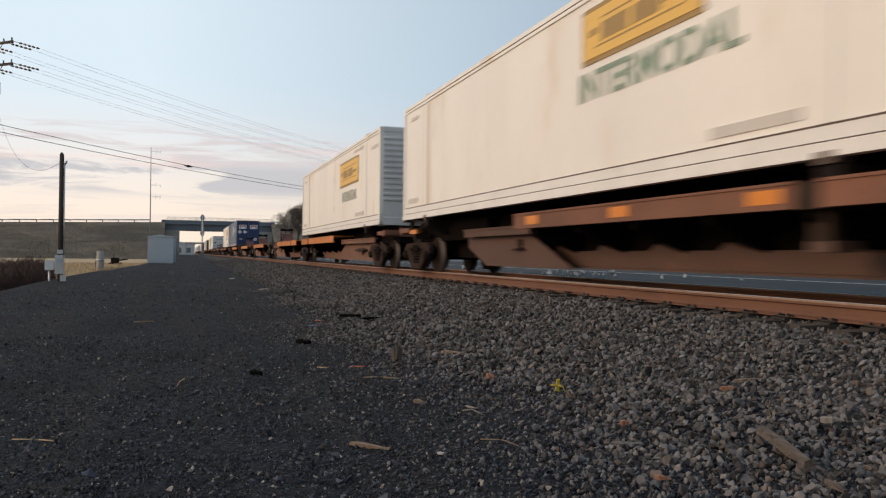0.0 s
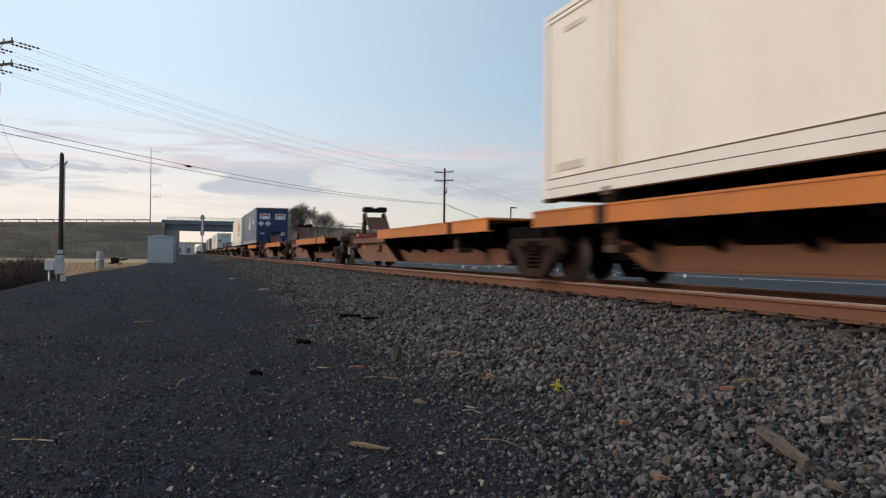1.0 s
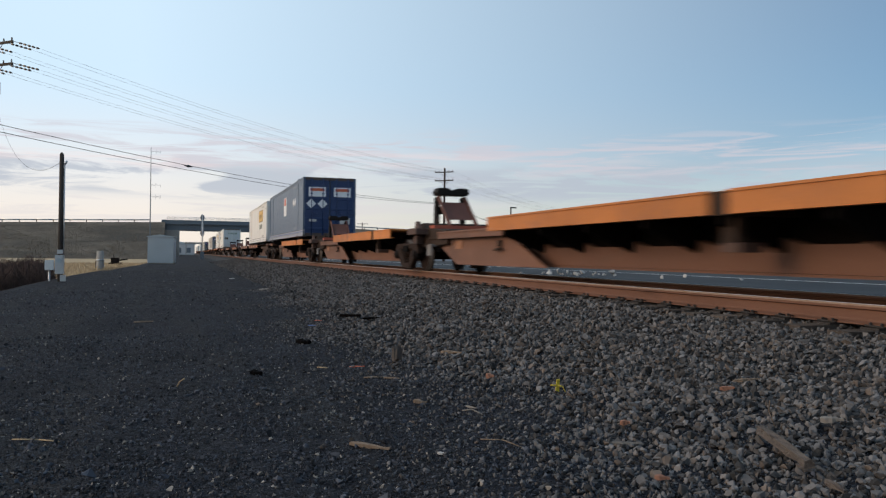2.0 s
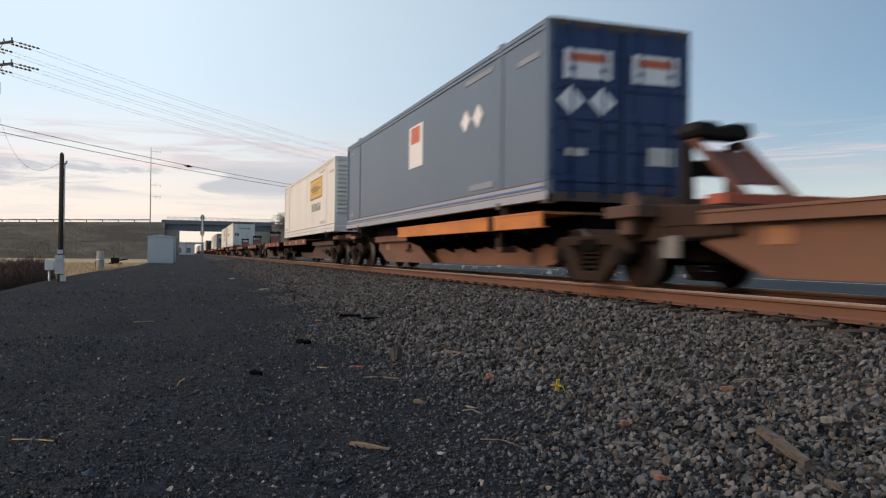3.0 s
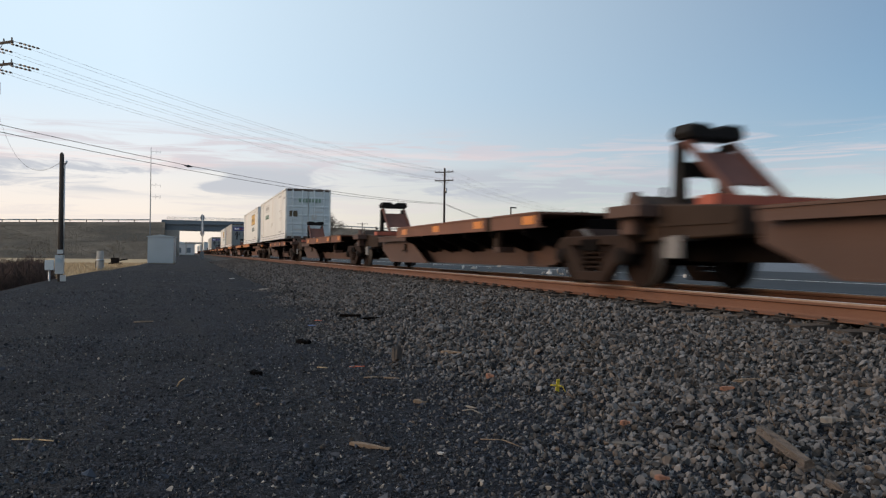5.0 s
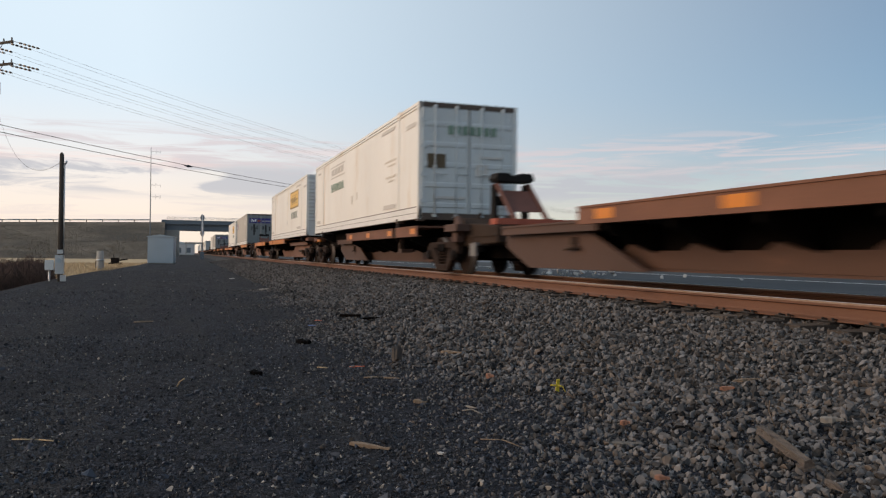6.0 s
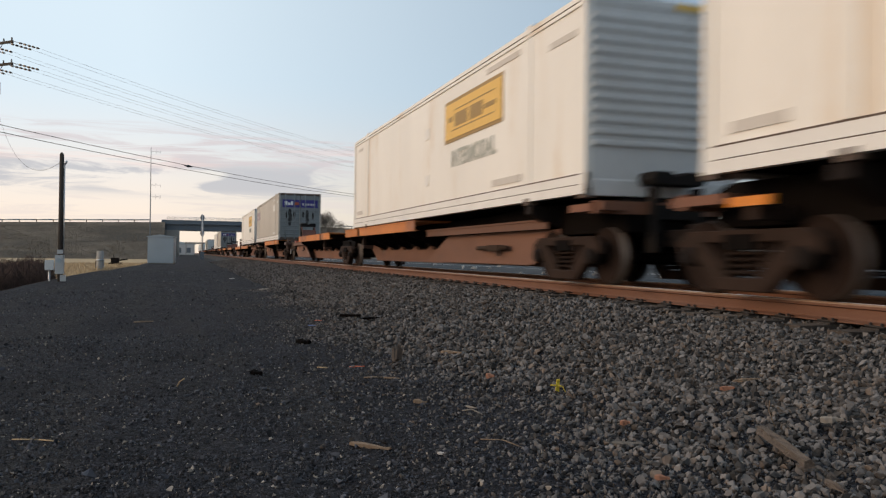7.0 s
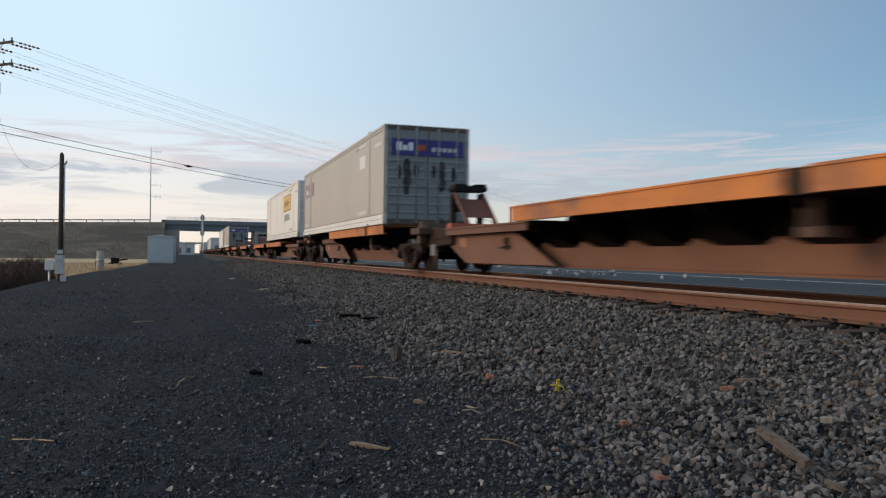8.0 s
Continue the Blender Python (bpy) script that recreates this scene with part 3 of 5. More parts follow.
    """The bare low deck with turned-down edges between the runway and the hitch."""
    bm = bmesh.new()
    half = [(1.0, LOW + 0.015), (1.0, LOW - 0.02), (0.98, LOW - 0.02), (0.98, LOW - 0.15), (0.95, LOW - 0.15), (0.95, LOW - 0.03)]
    prism(bm, half + [(-x, z) for x, z in half[::-1]], "y", 0, length)
    return mesh_of("low_deck", bm, paint)


def wedge_mesh(paint, end):
    """A side plate that flares from the spine towards the truck at y = 0, cut off well short of it."""
    bm = bmesh.new()
    prism(bm, [(-8.1, 0.25), (-end, 0.25), (0.15 - end, 0.30), (1.05 - end, 0.62), (1.05 - end, 0.865), (-6.4, 0.865)], "x", -0.02, 0.02)
    box(bm, -0.045, 0.045, -7.2, -end - 0.05, 0.25, 0.275)
    soften(bm, 0.004)
    return mesh_of("side_plate", bm, paint)


@made("brake_lever", "box_brown")
def LEVER(bm):
    box(bm, -0.08, 0.0, -6.12, -5.98, 0.64, 0.76)
    rod(bm, (-0.09, -6.25, 0.60), (-0.09, -5.85, 0.57), 0.025, n=8)
    rod(bm, (-0.05, -6.05, 0.58), (-0.05, -6.05, 0.76), 0.025, n=8)


@made("plate_patch", "tan_patch")
def PATCH(bm):
    box(bm, -0.03, -0.018, -3.75, -3.35, 0.60, 0.80)


@made("articulation_box", "box_brown", bevel=0.02)
def HOOD(bm):
    prism(bm, [(-3.0, 0.66), (-0.75, 0.60), (-0.75, 1.16), (-0.95, 1.24), (-1.35, 1.10), (-2.0, 1.06), (-3.0, 1.0)], "x", -0.92, 0.92)
    for x in (-0.94, 0.90):
        box(bm, x, x + 0.04, -2.9, -1.1, 0.80, 0.84)
        box(bm, x, x + 0.04, -1.65, -1.55, 0.66, 1.04)
    rod(bm, (-0.5, -0.98, 1.2), (-0.5, -0.98, 1.36), 0.03, n=8)


def guard_mesh(s):
    bm = bmesh.new()
    box(bm, s * 1.02 - 0.02, s * 1.02 + 0.02, -2.12, -1.80, 0.40, 0.66)
    box(bm, s * 0.86 - 0.16, s * 0.86 + 0.16, -2.04, -1.90, 0.62, 0.68)
    soften(bm, 0.01)
    return mesh_of("wheel_guard", bm, "pale_steel")


def post_mesh(s):
    bm = bmesh.new()
    box(bm, s * 1.10 - 0.16, s * 1.10 + 0.16, -1.55, -0.75, 0.92, 1.08)
    box(bm, s * 1.10 - 0.05, s * 1.10 + 0.14, -1.25, -0.95, 0.70, 0.93)
    prism(bm, [(-1.45, 1.07), (-1.25, 1.26), (-1.15, 1.26), (-1.05, 1.07)], "x", s * 1.10 - 0.05, s * 1.10 + 0.05)
    soften(bm, 0.01)
    return mesh_of("end_post", bm, "tan_dark")


def lug_mesh(paint, s):
    """A side bearing lug over a coupler truck."""
    bm = bmesh.new()
    box(bm, s * 1.22 - 0.035, s * 1.22 + 0.035, -0.62, -0.02, 0.94, 1.04)
    box(bm, s * 1.0 - 0.22, s * 1.0 + 0.22, -0.42, -0.25, 0.80, 0.95, 1)
    soften(bm, 0.008)
    return mesh_of("side_lug", bm, paint, "truck")


@made("hitch_post", "black", bevel=0.01)
def HITCH_POST(bm):
    for s in (-1, 1):
        prism(bm, [(-0.12, LOW), (0.14, LOW), (0.10, 1.95), (-0.06, 1.95)], "x", s * 0.36 - 0.05, s * 0.36 + 0.05)
    box(bm, -0.36, 0.36, -0.05, 0.07, 1.50, 1.70)


@made("hitch_head", "black", bevel=0.012)
def HITCH_HEAD(bm):
    prism(bm, [(-0.45, 2.06), (-0.40, 2.18), (-0.14, 2.18), (0, 2.11), (0.14, 2.18), (0.40, 2.18), (0.45, 2.06), (0.40, 1.99), (-0.40, 1.99)], "y", -0.30, 0.14)


@made("hitch_strut", "red_rust", bevel=0.008)
def HITCH_STRUT(bm):
    prism(bm, [(-0.22, 1.80), (-0.34, 1.80), (-0.92, 1.32), (-0.80, 1.32)], "x", -0.32, 0.32)
    for s in (-1, 1):
        prism(bm, [(-0.02, 1.97), (-0.20, 1.97), (-1.34, 1.04), (-1.16, 1.04)], "x", s * 0.36 - 0.03, s * 0.36 + 0.03)


@made("hitch_foot", "red", bevel=0.01)
def HITCH_FOOT(bm):
    box(bm, -0.88, 0.88, -1.42, -1.08, LOW + 0.012, LOW + 0.13)


@made("side_frame", "truck", bevel=0.014)
def SIDE_FRAME(bm):
    t = 0.075
    prism(bm, [(-1.10, 0.44), (-1.11, 0.60), (-0.92, 0.71), (0.92, 0.71), (1.11, 0.60), (1.10, 0.44), (0.98, 0.50), (0.80, 0.46), (0.62, 0.575), (-0.62, 0.575), (-0.80, 0.46), (-0.98, 0.50)], "x", -t, t)
    for s in (-1, 1):
        prism(bm, [(s * 0.90, 0.50), (s * 0.60, 0.585), (s * 0.21, 0.19), (s * 0.42, 0.07)], "x", -t, t)
        prism(bm, [(s * 0.36, 0.58), (s * 0.30, 0.58), (s * 0.28, 0.28), (s * 0.33, 0.28)], "x", -0.05, 0.05)
    prism(bm, [(-0.43, 0.055), (0.43, 0.055), (0.35, 0.20), (-0.35, 0.20)], "x", -t - 0.02, t + 0.02)


@made("bearing", "hood", bevel=0.008)
def BEARING(bm):
    rod(bm, (-0.12, 0, 0.42), (0.10, 0, 0.42), 0.115, n=16)
    rod(bm, (-0.15, 0, 0.42), (-0.12, 0, 0.42), 0.085, n=16)


@made("spring", "truck")
def SPRING(bm):
    for y in (-0.19, 0.0, 0.19):
        last = None
        for k in range(0, 33):
            a = k / 8 * 2 * math.pi
            p = Vector((0.065 * math.cos(a), y * 0.8 + 0.065 * math.sin(a), 0.22 + 0.27 * k / 32))
            if last:
                rod(bm, last, p, 0.017, n=5)
            last = p


@made("bolster", "black_and_shade", bevel=0.015)
def BOLSTER(bm):
    box(bm, -1.10, 1.10, -0.25, 0.25, 0.50, 0.66)
    box(bm, -0.35, 0.35, -0.35, 0.35, 0.60, 0.745)


@made("wheel", "wheel", "tread")
def WHEEL(bm):
    lathe(bm, [(-0.075, 0.10), (-0.075, 0.16), (-0.03, 0.20), (-0.025, 0.33), (-0.07, 0.35), (-0.07, 0.405)], 28)
    lathe(bm, [(-0.068, 0.40), (-0.066, 0.417), (0.045, 0.421), (0.052, 0.447), (0.075, 0.440), (0.075, 0.36), (0.04, 0.34), (0.02, 0.16), (0.08, 0.12)], 28, mi=0)
    for f in bm.faces:
        c = f.calc_center_median()
        if math.hypot(c.y, c.z) > 0.405 and -0.066 < c.x < 0.045:
            f.material_index = 1


@made("axle", "black_and_shade")
def AXLE(bm):
    rod(bm, (-0.95, 0, 0.42), (0.95, 0, 0.42), 0.075, n=14)


@made("brake_beam", "black_and_shade", bevel=0.01)
def BRAKE(bm):
    box(bm, -0.85, 0.85, -0.04, 0.04, 0.30, 0.40)


@made("pedestal", "hood", bevel=0.01)
def PEDESTAL(bm):
    prism(bm, [(-1.28, 1.245), (1.28, 1.245), (1.28, 1.10), (0.7, 0.86), (-0.7, 0.86), (-1.28, 1.10)], "y", -0.14, 0.14)


@made("coupler", "hood", bevel=0.012)
def COUPLER(bm):
    box(bm, -0.12, 0.12, -0.06, 1.2, 0.56, 0.80)
    prism(bm, [(-0.22, -0.10), (0.10, -0.10), (0.22, 0.14), (0.10, 0.36), (-0.22, 0.30)], "z", 0.52, 0.86)


@made("end_sill", "rusty", bevel=0.008)
def END_SILL(bm):
    box(bm, -1.26, 1.26, 0.95, 1.08, 1.02, 1.20)
    for s in (-1, 1):
        box(bm, s * 1.06 - 0.20, s * 1.06 + 0.20, 0.80, 1.75, 1.06, 1.17)


@made("draft_box", "black_and_shade", bevel=0.008)
def DRAFT(bm):
    prism(bm, [(0.97, 0.76), (6.0, 0.76), (6.0, 1.20), (5.2, 1.262), (1.2, 1.262), (0.97, 1.18)], "x", -0.75, 0.75)


# solid bar that closes the gap under a container, shade in its black
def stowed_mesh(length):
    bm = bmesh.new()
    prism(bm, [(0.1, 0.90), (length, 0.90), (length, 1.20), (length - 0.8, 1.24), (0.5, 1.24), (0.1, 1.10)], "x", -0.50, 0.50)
    return mesh_of("stowed_hitch", bm, "black_and_shade")


@made("hand_brake", "box_brown", bevel=0.006)
def TOOLBOX(bm):
    box(bm, -0.95, -0.60, -0.3, 0.3, 0.50, 0.62)
    box(bm, -0.93, -0.88, -0.26, -0.20, 0.40, 0.52)
    rod(bm, (-0.90, -0.7, 0.56), (-0.90, 0.9, 0.56), 0.045, n=12)


CUTS, GUSSET = cut_mesh(), gusset_mesh()
CACHE = {}


def cached(kind, fn, *args):
    key = (kind, *args)
    if key not in CACHE:
        CACHE[key] = fn(*args)
    return CACHE[key]


def add_truck(car, y):
    truck = link("truck", BOLSTER, car, pose(0, y, 0), "brown cast steel wheel truck, darkened for the shade below the car")
    for s in (-1, 1):
        link("side_frame", SIDE_FRAME, truck, pose(s * 1.0, 0, 0))
        link("spring", SPRING, truck, pose(s * 1.0, 0, 0))
        for k in (-0.89, 0.89):
            link("bearing", BEARING, truck, pose(s * 1.0, k, 0, 0, 0, 180 * (s > 0)))
            link("wheel", WHEEL, truck, pose(s * 0.7535, k, 0.421, 0, 0, 180 * (s > 0)))
    for k in (-0.89, 0.89):
        link("axle", AXLE, truck, pose(0, k, 0))
    for k in (-0.48, 0.48):
        link("brake_beam", BRAKE, truck, pose(0, k, 0))


def add_unit(car, a, b, flip, paint, drop, loaded, run0, reach, end):
    """One platform of a car between the trucks at a and b; the hitch stands at b, or at a when flipped.
    run0: where its runway begins; reach: from the runway to the hitch; end: from the side plate to the truck."""
    L = round(b - a, 2)
    m = pose(0, b, 0, 0, 0, 180) if flip else pose(0, a, 0)
    # rusty cars take the brown with container shade painted in
    steel = "tan" if paint == "orange" else "tan_dark"
    run, cut = 8.9, 2.2
    start = round(b - run0 - run if flip else run0 - a, 2)
    d = m @ pose(0, start, -drop)
    link("spine", cached("spine", spine_mesh, L, steel, end, 0.56 if paint == "orange" else 0.50), car, m, "dusty brown centre spine")
    link("web", cached("web", web_mesh, L, round(start + 0.05, 2), round(start + run - 0.3, 2)), car, m @ pose(0, 0, -drop * 0.6), "spine web, black with the runway's shade painted in")
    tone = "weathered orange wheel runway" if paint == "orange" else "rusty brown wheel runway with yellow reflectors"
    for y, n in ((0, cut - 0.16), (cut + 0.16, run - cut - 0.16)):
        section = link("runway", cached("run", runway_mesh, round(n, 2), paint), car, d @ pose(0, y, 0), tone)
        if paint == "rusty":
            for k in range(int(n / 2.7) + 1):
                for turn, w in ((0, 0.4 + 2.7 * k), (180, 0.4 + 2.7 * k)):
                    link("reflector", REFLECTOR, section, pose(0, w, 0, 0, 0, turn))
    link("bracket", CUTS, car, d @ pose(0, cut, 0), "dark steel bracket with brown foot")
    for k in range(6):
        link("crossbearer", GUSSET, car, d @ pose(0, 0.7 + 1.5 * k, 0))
    low = round(L - start - run - (end - 0.9), 2)
    link("low_deck", cached("low", low_deck_mesh, low, steel), car, m @ pose(0, start + run + 0.02, -drop * 0.5))
    for sx in (-1, 1):
        plate = link("side_plate", cached("wedge", wedge_mesh, steel, end), car, m @ pose(sx * 0.80, L, -drop * 0.3), "dusty brown flared side plate")
        turned = (sx < 0) == flip
        link("brake_lever", LEVER, plate, pose(0.12 if turned else 0, 0, 0))
        if paint == "orange":
            link("plate_patch", PATCH, plate, pose(0.048 if turned else 0, 0, 0), "orange touched-up patch")
    # a hitch under a container lies folded; at a coupler end it stands half raised between the boxes
    if flip or not loaded:
        hold = m @ (pose(0, L + 1.35, -0.55) if flip and loaded else pose(0, start + run + reach, 0))
        link("hitch_post", HITCH_POST, car, hold, "black trailer hitch stand")
        link("hitch_head", HITCH_HEAD, car, hold)
        if not loaded:
            link("hitch_strut", HITCH_STRUT, car, hold, "rusty red diagonal strut")
            link("hitch_foot", HITCH_FOOT, car, hold, "faded red base")
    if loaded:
        link("stowed_hitch", cached("stowed", stowed_mesh, round(L - start - run - 1.6, 2)), car, m @ pose(0, start + run, 0), "folded hitch as a solid bar, shade painted in as black")
        # same bar added along the runway to keep the gap dark
        link("deck_beam", cached("beam", stowed_mesh, run), car, m @ pose(0, start, -0.02), "added deck beam, shade painted in as black")
        for k in (-6.1, 6.1):
            link("pedestal", PEDESTAL, car, pose(0, loaded + CL / 2 + k, 0), "dark container pedestal")


CL, CW, CH = 16.15, 2.59, 2.90


@made("low_cover", "black_and_shade", bevel=0.015)
def LOW_COVER(bm):
    prism(bm, [(-0.9, 0.70), (1.5, 0.70), (1.5, 0.93), (-0.9, 0.93)], "x", -0.90, 0.90)
    box(bm, -0.97, -0.88, -0.15, 0.30, 0.62, 0.88)


def spine_car(s0, trucks, total, paint, drop, load, runs, reach, end):
    label = "weathered orange articulated spine car on brown trucks" if paint == "orange" else "rusty brown articulated spine car with yellow reflectors"
    car = tagged(new("spine_car"), label, "rail car", "cars of the train")
    n = len(trucks) - 1
    for i in range(n):
        add_unit(car, trucks[i], trucks[i + 1], i == 0, paint, drop, load.get(i, 0), runs[i], reach, 1.7 if i == 0 else end)
    for i, y in enumerate(trucks):
        add_truck(car, y)
        if i == 1:
            link("low_cover", LOW_COVER, car, pose(0, y, 0), "dark articulation cover")
        elif 0 < i < n:
            link("articulation_box", HOOD, car, pose(0, y, 0), "dark brown articulation box")
            for s in (-1, 1):
                link("wheel_guard", cached("guard", guard_mesh, s), car, pose(0, y, 0), "pale grey guard plate")
                link("end_post", cached("post", post_mesh, s), car, pose(0, y, 0), "dusty tan end post")
    for s in (-1, 1):
        link("side_lug", cached("lug", lug_mesh, "tan_patch" if paint == "orange" else "reflector", s), car, pose(0, trucks[-1], 0), "bright orange side lug")
    for m in (pose(0, 0, 0), pose(0, total, 0, 0, 0, 180)):
        link("coupler", COUPLER, car, m)
        link("end_sill", END_SILL, car, m @ pose(0, 0, -drop * 0.5))
        link("draft_box", DRAFT, car, m)
    link("hand_brake", TOOLBOX, car, pose(0, 5.6, 0))
    ROLLING.append((car, s0, RAIL_TOP))


# trucks, length, where the runways begin, hitch reach and plate end of each kind of car
FIVE = (2.45, 18.5, 36.1, 53.1, 70.3, 87.3), 89.1, (8.95, 20.5, 37.4, 54.4, 71.6), 5.55, 4.3
FIVE_LONG = (2.45, 18.3, 36.3, 53.6, 70.8, 87.35), 89.1, (8.95, 19.9, 38.2, 54.5, 71.95), 6.05, 3.4
THREE = (2.3, 19.9, 38.4, 55.7), 57.6, (9.95, 22.2, 40.5), 5.85, 3.7
ENDS = {0: 1.3, 4: 71.6}
for s0, (trucks, total, runs, reach, end), paint, drop, load in (
        (-68.1, FIVE, "rusty", 0.15, ENDS), (21.0, FIVE_LONG, "orange", 0.15, ENDS), (110.1, FIVE, "rusty", 0.15, ENDS), (199.2, THREE, "orange", 0.01, {0: 1.2, 2: 40.4}),
        (256.8, FIVE_LONG, "orange", 0.15, ENDS), (345.9, FIVE, "rusty", 0.15, ENDS), (435.0, FIVE_LONG, "orange", 0.15, ENDS), (524.1, FIVE, "rusty", 0.15, ENDS)):
    spine_car(s0, trucks, total, paint, drop, load, runs, reach, end)

# ---- containers ----


def shell(bm):
    """The box of a container: walls with slight upright ribs, floor and roof, in one piece."""
    w, n, side = CW / 2 - 0.02, 52, []
    for k in range(n):
        y = 0.25 + (CL - 0.5) * (k + 0.5) / n
        side += [(w, y - 0.07), (w + 0.006, y - 0.045), (w + 0.006, y + 0.045), (w, y + 0.07)]
    side = [(w, 0.06)] + side + [(w, CL - 0.06)]
    prism(bm, side + [(-x, y) for x, y in side[::-1]], "z", 0.10, CH - 0.03)


@made("body", "cream")
def SHELL_CREAM(bm):
    shell(bm)


def rail_profile(bm, pts, grooves):
    """A rail of that section along the whole box; the faces of the grooves take the dark second material."""
    prism(bm, pts, "y", 0, CL)
    for f in bm.faces:
        c = f.calc_center_median()
        if any(lo < c.z < hi for lo, hi in grooves) and abs(f.normal.y) < 0.5:
            f.material_index = 1


@made("bottom_rail", "rail_white", "seam")
def BOTTOM_RAIL(bm):
    rail_profile(bm, [(0.10, 0.02), (-0.02, 0.02), (-0.02, 0.155), (0.005, 0.156), (0.005, 0.170), (-0.008, 0.171), (-0.008, 0.300), (0.008, 0.301), (0.008, 0.325), (0.10, 0.325)], ((0.1555, 0.1705), (0.3005, 0.3245)))


@made("stripe", "stripe")
def STRIPE(bm):
    box(bm, -0.024, -0.006, 0.1, CL - 0.1, 0.205, 0.240)


@made("top_rail", "cream", "seam")
def TOP_RAIL(bm):
    rail_profile(bm, [(0.09, CH - 0.15), (-0.004, CH - 0.15), (-0.004, CH - 0.094), (0.008, CH - 0.093), (0.008, CH - 0.077), (-0.006, CH - 0.076), (-0.006, CH), (0.09, CH)], ((CH - 0.0935, CH - 0.0765),))


@made("corner_post", "cream", bevel=0.008)
def POST(bm):
    box(bm, -0.01, 0.12, -0.02, 0.12, 0.0, CH)


@made("lift_post", "cream", bevel=0.004)
def LIFT(bm):
    box(bm, -0.002, 0.03, -0.09, 0.09, 0.327, CH - 0.152)


@made("lift_casting", "cream", bevel=0.005)
def LIFT_TOP(bm):
    box(bm, -0.012, 0.17, -0.09, 0.09, CH - 0.10, CH + 0.05)


@made("lift_foot", "seam", bevel=0.005)
def LIFT_FOOT(bm):
    box(bm, -0.026, 0.17, -0.09, 0.09, -0.04, 0.075)


@made("corner_casting", "seam", bevel=0.006)
def CASTING(bm):
    box(bm, -0.012, 0.17, -0.03, 0.17, -0.035, 0.10)


@made("nose_wall", "nose")
def NOSE(bm):
    w = CW / 2 - 0.10
    pts = [(0.05, 0.0), (-0.03, 0.0), (-0.03, 0.22), (-0.005, 0.24)]
    for k in range(12):
        z = 0.75 + k * 0.165
        pts += [(-0.005, z - 0.05), (-0.05, z - 0.025), (-0.05, z + 0.025), (-0.005, z + 0.05)]
    pts += [(-0.005, CH - 0.16), (-0.03, CH - 0.14), (-0.03, CH), (0.05, CH)]
    prism(bm, pts, "x", -w, w)


def door_leaf(bm, ribs=5):
    w = CW / 4 - 0.06
    box(bm, -w, w, -0.012, 0.045, 0.16, CH - 0.14)
    for k in range(ribs):
        z, h = 0.36 + k * 2.0 / (ribs - 1), 0.24 / ribs
        prism(bm, [(-0.012, z - h - 0.02), (-0.034, z - h), (-0.034, z + h), (-0.012, z + h + 0.02)], "x", -w + 0.05, w - 0.05)
    for s in (-1, 1):
        box(bm, s * (w - 0.02) - 0.02, s * (w - 0.02) + 0.02, -0.03, -0.012, 0.16, CH - 0.14)


@made("lock_rod", "chrome")
def LOCK_ROD(bm):
    rod(bm, (0, -0.062, 0.06), (0, -0.062, CH - 0.06), 0.018, n=8)
    for z in (0.10, 0.55, 1.3, 2.1, CH - 0.12):
        box(bm, -0.05, 0.05, -0.062, -0.02, z - 0.035, z + 0.035)
    rod(bm, (0, -0.075, 1.15), (0.30, -0.075, 1.12), 0.014, n=6)


@made("hinge", "chrome")
def HINGE(bm):
    box(bm, -0.07, 0.07, -0.045, -0.012, -0.04, 0.04)


@made("door_sill", "seam", bevel=0.006)
def DOOR_SILL(bm):
    w = CW / 2 - 0.09
    box(bm, -w, w, -0.02, 0.06, 0.0, 0.155)


@made("door_header", "seam", bevel=0.006)
def DOOR_HEAD(bm):
    w = CW / 2 - 0.09
    box(bm, -w, w, -0.02, 0.06, CH - 0.135, CH)


# floor covered from below by beams already coloured as dark as their shade
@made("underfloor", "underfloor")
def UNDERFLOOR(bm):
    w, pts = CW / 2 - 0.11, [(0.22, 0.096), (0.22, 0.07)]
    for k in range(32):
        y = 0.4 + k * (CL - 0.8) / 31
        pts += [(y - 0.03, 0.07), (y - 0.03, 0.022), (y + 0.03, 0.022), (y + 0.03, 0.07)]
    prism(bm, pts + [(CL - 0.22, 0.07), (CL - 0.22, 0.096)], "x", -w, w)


def painted(me, key):
    """That mesh in another paint, made once for each."""
    def copy(_name, k):
        c = me.copy()
        c.materials[0] = M[k]
        return c
    return me if key == "cream" else cached("painted", copy, me.name, key)


LEAVES = {}
for key in ("door_white", "door_grey", "navy"):
    bm = bmesh.new()
    door_leaf(bm, 9 if key == "door_grey" else 5)
    soften(bm, 0.006)
    LEAVES[key] = mesh_of("door_leaf", bm, key)


def decal(parent, name, ink, boxes, face, label=""):
    """Thin painted shapes, one part each. On the side wall boxes are (y0, y1, z0, z1); on the end (x0, x1, z0, z1)."""
    first = None
    for a, b, c, d in boxes:
        bm = bmesh.new()
        if face == "side":
            box(bm, -CW / 2 + 0.004, -CW / 2 + 0.018, a, b, c, d)
        elif face == "side_top":
            box(bm, -CW / 2 - 0.004, -CW / 2 + 0.006, a, b, c, d)
        elif face == "side_over":
            box(bm, -CW / 2 - 0.008, -CW / 2 - 0.003, a, b, c, d)
        elif face == "end_over":
            box(bm, a, b, -0.058, -0.048, c, d)
        else:
            box(bm, a, b, -0.050, -0.012, c, d)
        ob = part(name, bm, ink, parent, label)
        first = first or ob
    return first


def lettering(parent, words, height, width, y_read, z, ink, label):
    """Painted words on the near side wall, reading from the far end to the near end as the wall is looked at."""
    cu = bpy.data.curves.new("lettering", "FONT")
